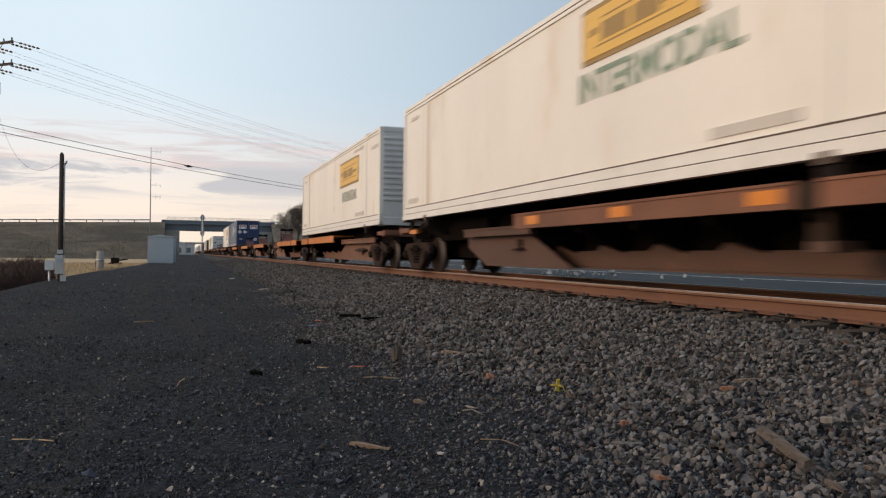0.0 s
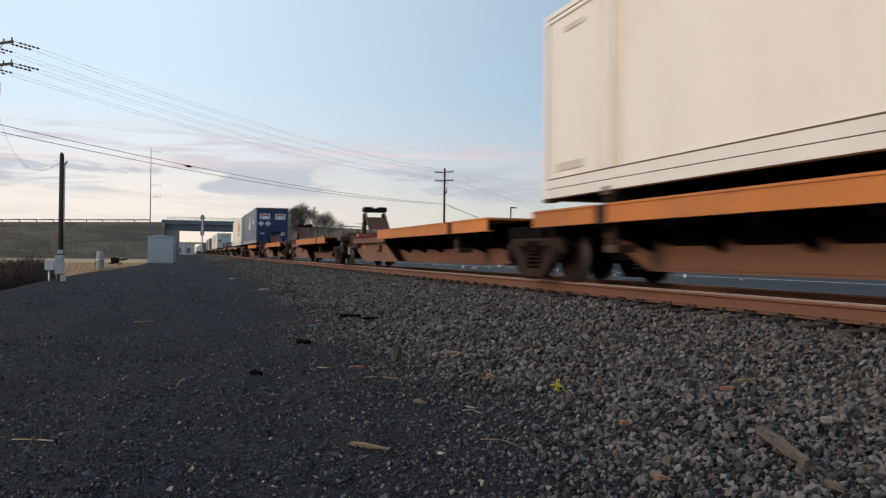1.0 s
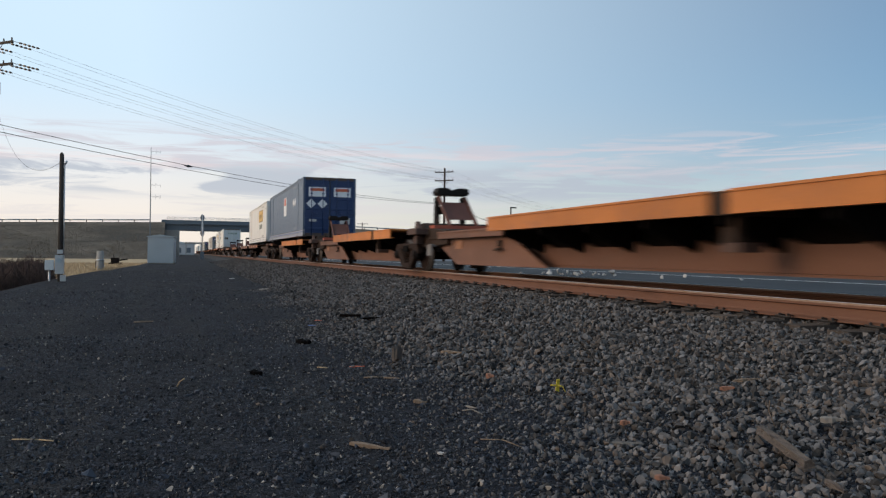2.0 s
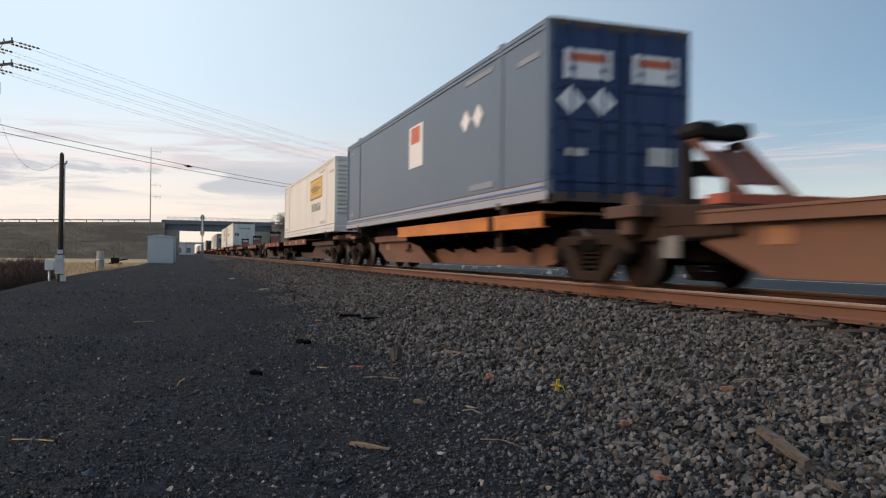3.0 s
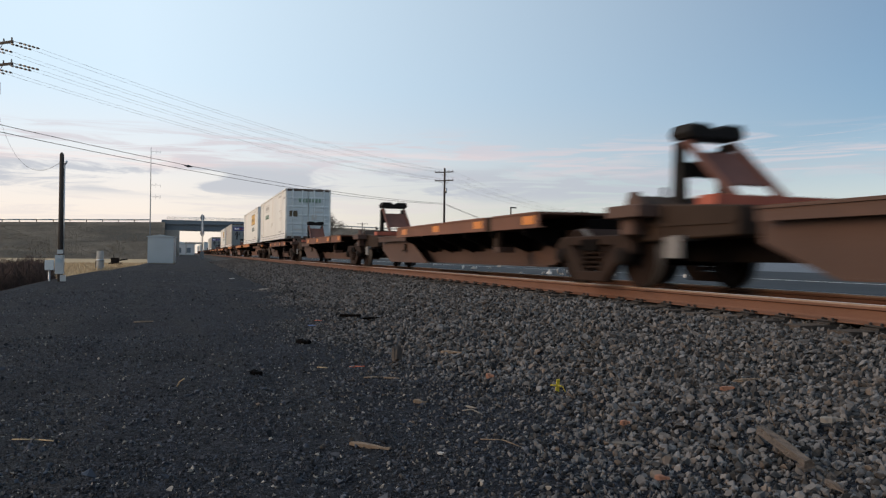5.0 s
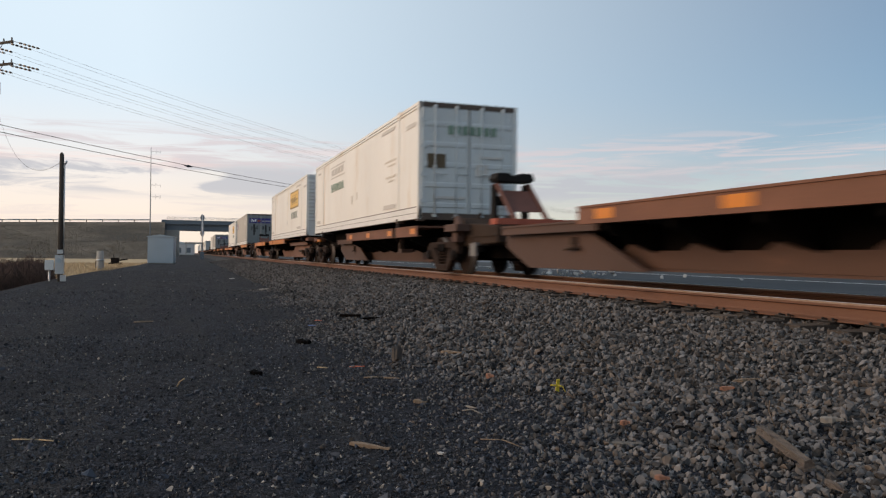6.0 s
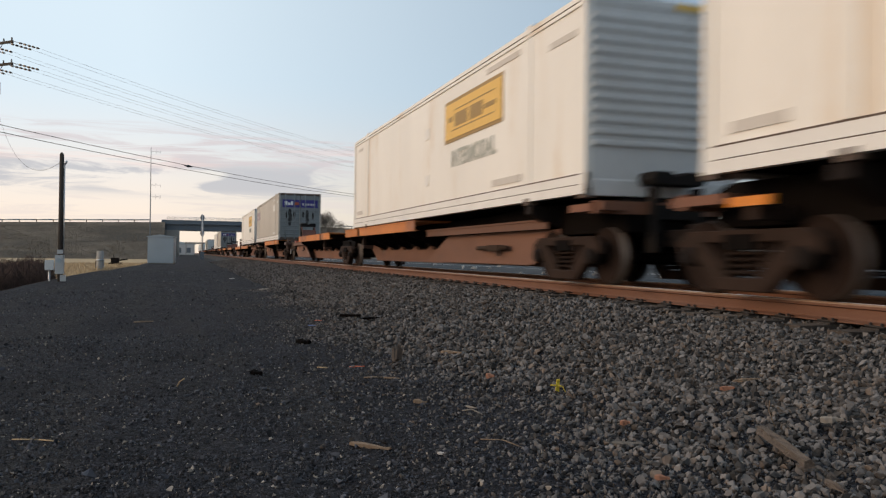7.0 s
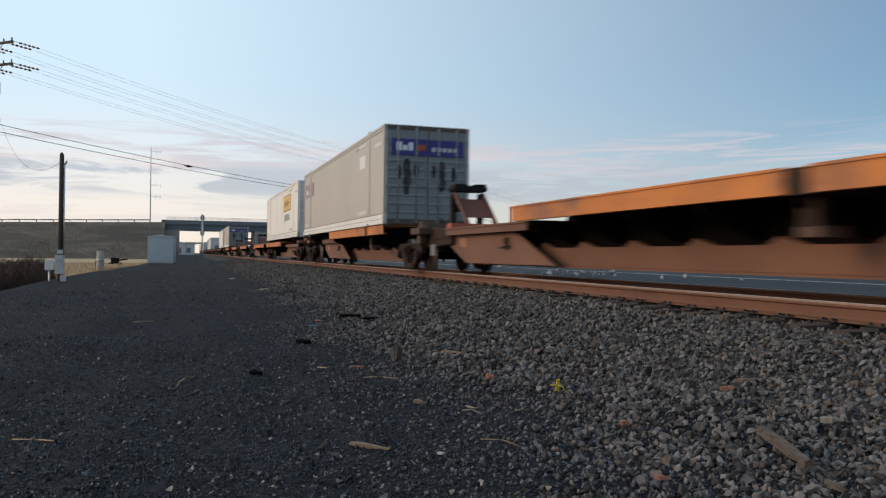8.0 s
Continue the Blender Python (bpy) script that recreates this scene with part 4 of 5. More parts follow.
    cu.body, cu.size, cu.align_x, cu.extrude, cu.offset = words, height * 1.35, "CENTER", 0.003, 0.012
    tmp = new("lettering", cu)
    bpy.context.view_layer.update()
    me = bpy.data.meshes.new_from_object(tmp.evaluated_get(bpy.context.evaluated_depsgraph_get()))
    bpy.data.objects.remove(tmp)
    xs = [v.co.x for v in me.vertices]
    k = width / (max(xs) - min(xs))
    for v in me.vertices:
        v.co = Vector((-CW / 2 + 0.010 - v.co.z, -v.co.x * k, v.co.y))
    me.flip_normals()
    me.materials.clear()
    me.materials.append(M[ink])
    return link("lettering", me, parent, pose(0, y_read, z), label)


def container(s0, side, door, label, extras=()):
    c = tagged(new("intermodal_container"), label, "container", "containers on the train")
    link("body", painted(SHELL_CREAM, side), c)
    for s in (-1, 1):
        m = pose(s * -CW / 2, 0, 0) if s > 0 else pose(CW / 2, CL, 0, 0, 0, 180)
        link("bottom_rail", painted(BOTTOM_RAIL, "rail_grey" if side == "slate" else "cream"), c, m)
        link("top_rail", painted(TOP_RAIL, side), c, m)
        if "stripe" in extras:
            link("stripe", STRIPE, c, m, "blue stripe")
        for y in (1.98, CL - 1.98):
            link("lift_post", painted(LIFT, side), c, m @ pose(0, y, 0))
            link("lift_casting", painted(LIFT_TOP, side), c, m @ pose(0, y, 0))
            link("lift_foot", LIFT_FOOT, c, m @ pose(0, y, 0))
        for y in (0.02, CL - 0.12):
            link("corner_post", painted(POST, side), c, m @ pose(0, y, 0))
        for y in (0.03, CL - 0.17):
            link("corner_casting", CASTING, c, m @ pose(0, y, 0))
    link("underfloor", UNDERFLOOR, c, None, "floor beams with the shade below painted in")
    ends = ((pose(0, 0, 0), door), (pose(0, CL, 0, 0, 0, 180), "nose" if door != "nose" else "door_white"))
    for m, kind in ends:
        if kind == "nose":
            link("nose_wall", NOSE, c, m, "ribbed grey front wall")
            bm = bmesh.new()
            box(bm, 0.15, 0.85, -0.040, -0.028, CH - 0.125, CH - 0.03)
            plate = part("number_plate", bm, "yellow", c, "small yellow plate")
            plate.matrix_basis = m
            continue
        link("door_sill", DOOR_SILL, c, m)
        link("door_header", DOOR_HEAD, c, m)
        for s in (-1, 1):
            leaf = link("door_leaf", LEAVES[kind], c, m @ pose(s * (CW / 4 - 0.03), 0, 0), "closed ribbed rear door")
            for x in (-0.28, 0.28):
                link("lock_rod", painted(LOCK_ROD, kind), leaf, pose(x, 0, 0))
            for z in (0.45, 1.1, 1.8, 2.45):
                link("hinge", painted(HINGE, kind), leaf, pose(s * 0.56, 0, z))
    ROLLING.append((c, s0, RAIL_TOP + 1.285))
    return c


def yellow_logo(c, y0, y1, z0, z1):
    p = decal(c, "sign_panel", "brown_ink", [(y0, y1, z0, z1)], "side", "yellow panel with brown bars")
    decal(p, "panel_field", "yellow", [(y0 + 0.05, y1 - 0.05, z0 + 0.07, z1 - 0.07)], "side_top")
    h, l = z1 - z0, y1 - y0
    rows = ((0.12, 0.80, 0.72, 0.745), (0.12, 0.86, 0.25, 0.275), (0.10, 0.28, 0.42, 0.52), (0.30, 0.52, 0.33, 0.64), (0.56, 0.80, 0.33, 0.64), (0.84, 0.92, 0.48, 0.60))
    decal(p, "panel_bar", "brown_ink", [(y0 + a * l, y0 + b * l, z0 + c0 * h, z0 + d * h) for a, b, c0, d in rows], "side_over")


def small_marks(c, ink="grey_ink", seed=0):
    r = random.Random(seed)
    rows = [(0.35, 1.2, 2.35, 2.45), (2.3, 3.6, 0.40, 0.52), (2.4, 3.9, 2.56, 2.66), (14.9, 15.7, 0.42, 0.54), (14.9, 15.5, 2.5, 2.58)]
    decal(c, "marking", ink, rows, "side", "faded grey marking")


def white_box(s0, door, seed, logo, label):
    c = container(s0, "cream", door, label)
    small_marks(c, seed=seed)
    if logo == "yellow":
        yellow_logo(c, 3.1, 6.4, 1.55, 2.45)
        lettering(c, "INTERMODAL", 0.36, 2.5, 4.7, 1.02, "letter_grey", "faded grey words")
        decal(c, "placard", "rail_white", [(7.6, 7.9, 1.85, 2.1), (7.6, 7.9, 0.75, 1.0)], "side")
    if logo == "yellow high":
        yellow_logo(c, 3.7, 6.5, 1.83, 2.62)
        lettering(c, "INTERMODAL", 0.42, 3.5, 4.85, 1.33, "green_ink", "faded green words")
    if logo == "faded":
        decal(c, "faded_panel", "grey_ink", [(9.6, 12.4, 2.48, 2.51), (9.6, 12.4, 2.06, 2.09)] + [(9.9 + 0.62 * k, 10.35 + 0.62 * k, 2.18, 2.40) for k in range(4)], "side", "faded grey lettering")
        lettering(c, "INTERMODAL", 0.30, 2.6, 11.0, 1.55, "green_ink", "green words")
        decal(c, "scuff_mark", "scuff", [(2.2, 3.5, 1.72, 1.77), (2.35, 3.2, 1.60, 1.64), (2.3, 3.4, 1.28, 1.33), (2.5, 3.1, 1.16, 1.20), (8.1, 8.3, 0.85, 1.15), (7.3, 7.42, 0.95, 1.2)], "side", "faint rubbed mark")
    return c


def soot(c, streaks, ink):
    """Ragged stains running down the doors."""
    r = random.Random(41)
    for x, top, low, w in streaks:
        rows = [low + (top - low) * k / 9 for k in range(10)]
        wide = [w * (0.35 + 0.65 * math.sin(math.pi * (k + 1) / 11)) for k in range(10)]
        edge = [(x + q * r.uniform(0.45, 1.1), z) for q, z in zip(wide, rows)] + [(x - q * r.uniform(0.45, 1.1), z) for q, z in list(zip(wide, rows))[::-1]]
        bm = bmesh.new()
        prism(bm, edge, "y", -0.042, -0.0385)
        part("soot_stain", bm, ink, c, "dark soot stain")


def door_marks(c, ink, rows, label, name="door_marking"):
    return decal(c, name, ink, rows, "end", label)


a_box = white_box(3.5, "door_white", 1, "yellow high", "white container with a yellow panel, over the train's spine car")
b_box = white_box(22.3, "nose", 2, "yellow", "white container with a yellow panel and ribbed grey end")

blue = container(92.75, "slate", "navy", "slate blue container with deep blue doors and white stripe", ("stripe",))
small_marks(blue, "slate_mark", 3)
p = decal(blue, "label_panel", "white_ink", [(6.9, 8.1, 1.30, 2.35)], "side", "white label with orange square")
decal(p, "label_square", "orange_red", [(7.15, 7.9, 1.90, 2.30)], "side_top")
bm = bmesh.new()
for y in (3.15, 3.85):
    prism(bm, [(y - 0.28, 1.85), (y, 1.62), (y + 0.28, 1.85), (y, 2.08)], "x", -CW / 2 + 0.002, -CW / 2 + 0.016)
part("placard", bm, "white_ink", blue, "two white diamond placards")
for x in (-0.62, 0.62):
    p = door_marks(blue, "white_ink", [(x - 0.42, x + 0.42, 1.95, 2.42)], "white and red label", "label_panel")
    bm = bmesh.new()
    box(bm, x - 0.34, x + 0.34, -0.058, -0.048, 2.22, 2.36)
    part("label_bar", bm, "orange_red", p)
bm = bmesh.new()
for x in (-0.92, -0.36):
    prism(bm, [(x - 0.24, 1.60), (x, 1.36), (x + 0.24, 1.60), (x, 1.84)], "y", -0.05, -0.04)
part("placard", bm, "white_ink", blue, "two white diamond placards")
door_marks(blue, "grey_ink", [(-1.0, -0.65, 0.72, 0.84), (0.5, 1.0, 0.62, 0.92)], "faded labels")

white_box(111.35, "nose", 4, "yellow", "white container with a yellow panel and ribbed grey end")
w5 = white_box(181.6, "door_white", 5, "faded", "white container with soiled white doors and green words")
door_marks(w5, "plate_brown", [(-1.08, -0.62, 1.28, 1.62)], "dark brown door plate")
door_marks(w5, "green_ink", [(-0.55 + 0.19 * k, -0.42 + 0.19 * k, 2.12, 2.34) for k in range(7)], "faded green lettering")
door_marks(w5, "grey_ink", [(-0.9, -0.1, 0.52, 0.58), (0.2, 0.5, 1.1, 1.4), (0.3, 0.9, 1.55, 1.6)], "scuffs")
white_box(200.4, "nose", 6, "yellow", "white container with a yellow panel and ribbed grey end")


def courier_box(s0, side, label):
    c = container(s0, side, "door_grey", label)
    small_marks(c, "nose", 7)
    p = decal(c, "sign_panel", "plum", [(13.2, 15.7, 1.75, 2.35)], "side", "faded plum panel with pale bars")
    decal(p, "panel_bar", "white_ink", [(15.1, 15.3, 1.9, 2.12), (14.75, 14.95, 1.9, 2.05)], "side_top")
    decal(c, "placard", "rail_white", [(2.55, 3.35, 1.9, 2.3)], "side", "pale worn patch")
    soot(c, ((-0.62, 1.92, 0.88, 0.15), (-0.86, 1.75, 1.30, 0.08), (-0.34, 1.80, 1.35, 0.09), (0.44, 1.88, 1.00, 0.14), (0.80, 1.72, 1.30, 0.08), (0.20, 1.75, 1.40, 0.07)), "soot_ink")
    p = door_marks(c, "purple", [(-1.08, -0.02, 2.02, 2.50), (0.03, 1.1, 2.02, 2.50)], "indigo sign with pale bars", "sign_panel")
    decal(p, "sign_bar", "white_ink", [(-0.95, -0.78, 2.16, 2.40), (-0.75, -0.61, 2.16, 2.31), (-0.58, -0.44, 2.16, 2.40)], "end_over")
    decal(p, "sign_bar", "grey_ink", [(0.12 + 0.17 * k, 0.24 + 0.17 * k, 2.16, 2.28) for k in range(5)], "end_over")
    bm = bmesh.new()
    prism(bm, [(-0.40, 2.16), (-0.28, 2.36), (-0.16, 2.16)], "y", -0.058, -0.048)
    box(bm, -0.28, -0.06, -0.057, -0.0485, 2.18, 2.34)
    part("sign_mark", bm, "red", p)
    return c


courier_box(239.6, "grey", "pale grey container with indigo signs on grey doors")
white_box(258.0, "nose", 8, "yellow", "white container with a yellow panel and ribbed grey end")
courier_box(328.4, "grey", "pale grey container with indigo signs on grey doors")
for i, (s0, door, logo) in enumerate(((347.1, "nose", ""), (417.5, "door_white", "faded"), (436.2, "nose", "yellow"), (506.6, "door_white", ""), (525.4, "nose", "yellow"), (560.0, "door_white", ""), (595.8, "door_white", ""))):
    white_box(s0, door, 10 + i, logo, "white container on a spine car far down the train")


# ---- road bridge and its banks ----
def bank_top(x):
    """Height of the road over the ground, along x."""
    return np.interp(x, [-400, -120, -45, -5, 20, 52, 130, 400], [3.0, 6.2, 8.55, 9.5, 9.7, 8.7, 6.0, 2.0])


def bank(name, x0, x1, label):
    xs = np.linspace(x0, x1, 60)
    rows = []
    rng = np.random.default_rng(5)
    for k, (dy, f) in enumerate(((-17, 0), (-13, 0.2), (-8.5, 0.5), (-4, 0.8), (-1, 1.0), (11, 1.0), (16, 0.6), (28, 0))):
        base = np.where(xs < 0, -0.9, -0.3)
        z = base + (bank_top(xs) - base) * f
        jig = rng.normal(0, 0.18, len(xs)) * (0 < f < 1)
        rows.append(np.stack([xs, 231 + dy + 0.035 * (xs - 5) + jig, z + jig * 0.5], -1))
    P = np.array(rows)
    ny, nx = P.shape[:2]
    idx = np.arange(ny * nx).reshape(ny, nx)
    q = np.stack([idx[:-1, :-1], idx[:-1, 1:], idx[1:, 1:], idx[1:, :-1]], -1).reshape(-1)
    me = raw_mesh(name, P.reshape(-1, 3), q, 4, ("slope",))
    me.polygons.foreach_set("use_smooth", [True] * len(me.polygons))
    return tagged(new(name, me), label, "embankment", kind="structure")


bank("embankment_west", -380, -6.0, "dry brown weedy road embankment beside the bridge")
bank("embankment_east", 23.0, 380, "dry brown weedy road embankment beyond the tracks")


def guard_rail(x0, x1):
    g = tagged(new("guard_rail"), "grey steel guard rail along the embankment road", "guard rail")
    xs = np.arange(x0, x1, 4.0)
    bm = bmesh.new()
    for a, b in zip(xs[:-1], xs[1:]):
        ya, yb = 230.2 + 0.035 * (a - 5), 230.2 + 0.035 * (b - 5)
        for dz in (0.52, 0.70):
            rod(bm, (a, ya, bank_top(a) + dz), (b, yb, bank_top(b) + dz), 0.09, n=6)
    part("rail", bm, "chrome", g)
    for x in xs:
        bm = bmesh.new()
        y = 230.3 + 0.035 * (x - 5)
        box(bm, x - 0.09, x + 0.09, y, y + 0.18, bank_top(x) - 0.2, bank_top(x) + 0.78)
        part("post", bm, "pole", g)


guard_rail(-130, -7)
guard_rail(23, 140)


def bridge():
    b = tagged(new("road_bridge"), "blue grey girder road bridge over the tracks", "bridge")
    b.matrix_basis = pose(8, 231, 0, 0, 0, 2.0)
    bm = bmesh.new()
    for y in (0.2, 3.3, 6.4, 9.5):
        prism(bm, [(y - 0.25, 7.35), (y + 0.25, 7.35), (y + 0.25, 7.45), (y + 0.06, 7.45), (y + 0.06, 9.0), (y - 0.06, 9.0), (y - 0.06, 7.45), (y - 0.25, 7.45)], "x", -15, 16)
    part("girders", bm, "girder", b, "blue grey steel girders")
    bm = bmesh.new()
    box(bm, -15, 16, -0.7, 10.6, 9.0, 9.45)
    box(bm, -15, 16, -0.7, -0.4, 9.45, 10.15)
    box(bm, -15, 16, 10.3, 10.6, 9.45, 10.15)
    part("deck", bm, "girder", b, "concrete deck with parapet")
    rail = None
    for z in (10.45, 10.72, 10.98):
        bm = bmesh.new()
        rod(bm, (-13.5, -0.55, z), (16, -0.55, z), 0.045, n=6)
        part("hand_rail", bm, "chrome", b)
    for k in range(16):
        bm = bmesh.new()
        rod(bm, (-13.5 + 1.95 * k, -0.55, 10.1), (-13.5 + 1.95 * k, -0.55, 11.0), 0.05, n=6)
        part("post", bm, "chrome", b)
    for x0, x1, lean in ((-14, -10.2, 0), (10.5, 15.5, 0)):
        bm = bmesh.new()
        box(bm, x0, x1, -0.2, 10.2, -0.9, 7.34)
        part("abutment", bm, "concrete", b, "grey concrete abutment")


bridge()


# ---- lineside things ----
def bungalow():
    h = tagged(new("signal_bungalow"), "pale blue grey metal signal hut on the cinders", "hut")
    h.matrix_basis = pose(-2.27, 73.2, 0, 0, 0, -4)
    bm = bmesh.new()
    box(bm, -1.08, 1.08, 0, 2.6, 0.08, 2.36)
    part("wall", bm, "cabinet", h)
    for x in (-0.72, -0.36, 0, 0.36, 0.72):
        bm = bmesh.new()
        box(bm, x - 0.012, x + 0.012, -0.014, -0.001, 0.12, 2.32)
        part("rib", bm, "cabinet", h)
    bm = bmesh.new()
    prism(bm, [(-1.16, 2.364), (1.16, 2.364), (1.16, 2.42), (0, 2.60), (-1.16, 2.42)], "y", -0.08, 2.68)
    part("roof", bm, "cabinet", h, "shallow gabled metal roof")
    bm = bmesh.new()
    box(bm, -1.0, 1.0, 0.1, 2.5, -0.12, 0.078)
    part("base", bm, "concrete", h, "concrete footing")
    bm = bmesh.new()
    box(bm, 1.084, 1.115, 0.6, 1.5, 0.2, 2.15)
    part("door", bm, "cabinet", h)
    m = tagged(new("radio_mast"), "thin grey antenna mast beside the signal hut", "antenna mast")
    m.matrix_basis = pose(-3.35, 77.5, -0.1)
    bm = bmesh.new()
    rod(bm, (0, 0, 0), (0, 0, 6.5), 0.05, 0.045, n=8)
    part("lower_pole", bm, "girder", m)
    bm = bmesh.new()
    rod(bm, (0, 0, 6.5), (0, 0, 10.9), 0.036, 0.025, n=8)
    part("upper_pole", bm, "girder", m)
    for z in (10.5, 7.4, 6.3):
        bm = bmesh.new()
        rod(bm, (0, 0, z), (0.85, 0, z), 0.015, n=6)
        for k in (0.45, 0.85):
            rod(bm, (k, 0, z - 0.22), (k, 0, z + 0.18), 0.010, n=5)
        part("aerial", bm, "girder", m)


bungalow()


def block_signal(x, y, flip, h, label):
    s = tagged(new("block_signal"), label, "railway signal", "signals")
    s.matrix_basis = pose(x, y, 0, 0, 0, flip)
    bm = bmesh.new()
    rod(bm, (0, 0, -0.1), (0, 0, h), 0.075, n=10)
    part("mast", bm, "chrome", s)
    for z in (h - 0.55, h - 2.95):
        bm = bmesh.new()
        prism(bm, [(0.32 * math.sin(a), z + 0.46 * math.cos(a)) for a in np.linspace(0, 2 * math.pi, 20, endpoint=False)], "y", -0.12, -0.08)
        head = part("target_disc", bm, "girder", s, "weathered oval backing disc")
        bm = bmesh.new()
        box(bm, -0.20, 0.20, -0.36, -0.125, z - 0.42, z + 0.42)
        part("lamp_box", bm, "hood", head)
        bm = bmesh.new()
        rod(bm, (0, -0.60, z + 0.1), (0, -0.36, z + 0.1), 0.13, n=12)
        part("lamp_hood", bm, "black", head)
    bm = bmesh.new()
    for sx in (-0.16, 0.16):
        rod(bm, (sx, 0.35, 0), (sx, 0.12, h - 1.4), 0.018, n=5)
    for k in range(14):
        rod(bm, (-0.16, 0.34 - 0.016 * k, 0.3 + 0.34 * k), (0.16, 0.34 - 0.016 * k, 0.3 + 0.34 * k), 0.012, n=4)
    part("ladder", bm, "chrome", s)
    bm = bmesh.new()
    box(bm, -0.3, 0.3, -0.25, 0.35, -0.15, 1.2)
    part("case", bm, "girder", s)


block_signal(2.15, 127.0, 180, 7.05, "grey two-headed block signal beside the track")


def far_gantry():
    g = tagged(new("signal_gantry"), "pale steel signal gantry down the line", "gantry")
    g.matrix_basis = pose(2.0, 330, 0)
    for x in (-2.6, 4.6):
        bm = bmesh.new()
        box(bm, x - 0.16, x + 0.16, -0.16, 0.16, -0.5, 5.2)
        part("leg", bm, "concrete", g)
    bm = bmesh.new()
    box(bm, -3.0, 5.0, -0.3, 0.3, 4.6, 5.3)
    part("beam", bm, "concrete", g)
    b = tagged(new("warehouse"), "pale low building far beyond the bridge", "building")
    b.matrix_basis = pose(-1.5, 420, 0)
    bm = bmesh.new()
    box(bm, -10, 5, 0, 18, -1, 5.2)
    part("wall", bm, "plaster", b)
    bm = bmesh.new()
    prism(bm, [(-10.4, 5.204), (5.4, 5.204), (5.4, 5.5), (-2.5, 6.7), (-10.4, 5.5)], "y", -0.4, 18.4)
    part("roof", bm, "cabinet", b)
    for x in (-7, -2.5, 2):
        bm = bmesh.new()
        box(bm, x - 1, x + 1, -0.06, -0.004, 1.0, 3.6)
        part("door", bm, "girder", b)


far_gantry()


# ---- poles and wires ----
def utility_pole(x, y, z0, top, arms, along, label, spread=1.25):
    p = tagged(new("utility_pole"), label, "utility pole", "line poles")
    p.matrix_basis = pose(x, y, z0, 0, 0, along)
    h = top - z0
    bm = bmesh.new()
    rod(bm, (0, 0, -0.2), (0, 0, h), 0.19, 0.12, n=12)
    part("shaft", bm, "pole", p)
    for z in arms:
        bm = bmesh.new()
        box(bm, -spread - 0.1, spread + 0.1, -0.19, -0.10, z - z0 - 0.07, z - z0 + 0.07)
        for s in (-1, 1):
            rod(bm, (s * 0.75, -0.14, z - z0 - 0.04), (0, -0.10, z - z0 - 0.62), 0.02, n=5)
        arm = part("crossarm", bm, "pole", p)
        for k in (-1.0, -0.55, 0.55, 1.0):
            bm = bmesh.new()
            lathe(bm, [(0.07, 0.015), (0.12, 0.05), (0.16, 0.03), (0.20, 0.05), (0.25, 0.03)], 8, axis="z")
            bmesh.ops.translate(bm, verts=bm.verts[:], vec=(k * spread, -0.145, z - z0))
            part("insulator", bm, "glass", arm)
    bm = bmesh.new()
    rod(bm, (0.24, -0.05, h - 3.4), (0.24, -0.05, h - 2.7), 0.13, n=10)
    part("transformer", bm, "chrome", p)
    return p


TURN = math.degrees(math.atan2(50.0, 44.0)) - 90
LP, RP, FP = Vector((-10.65, 50.75, 0)), Vector((33.12, 100.6, 0)), Vector((101.4, 188.7, 0))
utility_pole(LP.x, LP.y, -0.75, 13.4, (12.9, 11.65), TURN, "dark wooden utility pole with two crossarms", 1.45)
utility_pole(RP.x, RP.y, -0.1, 12.9, (12.35, 11.2), TURN, "dark wooden utility pole with two crossarms beyond the tracks")
utility_pole(FP.x, FP.y, -0.1, 13.6, (13.1,), TURN, "distant wooden utility pole", 1.7)
utility_pole(53.2, 245.6, 6.0, 11.4, (10.9,), 0, "small distant wooden pole on the embankment", 1.6)


def dead_end_strings():
    """Strings of dark insulators and jumpers on the arms of the pole beside the road."""
    d = (RP - LP).normalized()
    across = Vector((d.y, -d.x, 0))
    n = 0
    for z in (12.95, 11.7):
        for k in (-1.45, -0.8, 0.8, 1.45):
            bm = bmesh.new()
            p = Vector((LP.x, LP.y, z)) + across * k
            for i in range(5):
                q = p + d * (0.35 + 0.28 * i)
                rod(bm, q, q + d * 0.13, 0.06, n=8)
            rod(bm, p, p + d * 1.7, 0.018, n=5)
            me = mesh_of("strain_insulator", bm, "glass")
            ob = new("strain_insulator", me)
            tagged(ob, "dark strain insulator string on a crossarm", "insulator", "strain insulators")


dead_end_strings()


def wire(name, a, b, sag, r, label, steps=28):
    """One hanging strand, swept as a single closed tube."""
    a, b = Vector(a), Vector(b)
    d = (b - a).normalized()
    u = d.cross(Vector((0, 0, 1))).normalized()
    w = u.cross(d)
    bm = bmesh.new()
    rings = []
    for i in range(steps + 1):
        f = i / steps
        p = a.lerp(b, f)
        p.z -= sag * 4 * f * (1 - f)
        rings.append([bm.verts.new(p + (u * math.cos(k * 2.0944) + w * math.sin(k * 2.0944)) * r) for k in range(3)])
    for A, B in zip(rings[:-1], rings[1:]):
        for k in range(3):
            bm.faces.new((A[k], A[(k + 1) % 3], B[(k + 1) % 3], B[k])).smooth = True
    bm.faces.new(rings[0][::-1])
    bm.faces.new(rings[-1])
    return tagged(new(name, mesh_of(name, bm, "wire")), label, "wire", "overhead wires")


D = (RP - LP).normalized()
AC = Vector((D.y, -D.x, 0))
for z0, z1 in ((12.95, 12.45), (11.7, 11.3)):
    for k0 in (-1.45, -0.8, 0.8, 1.45):
        a = LP + AC * k0 + D * 1.8 + Vector((0, 0, z0))
        b = RP + AC * k0 * 0.86 + Vector((0, 0, z1))
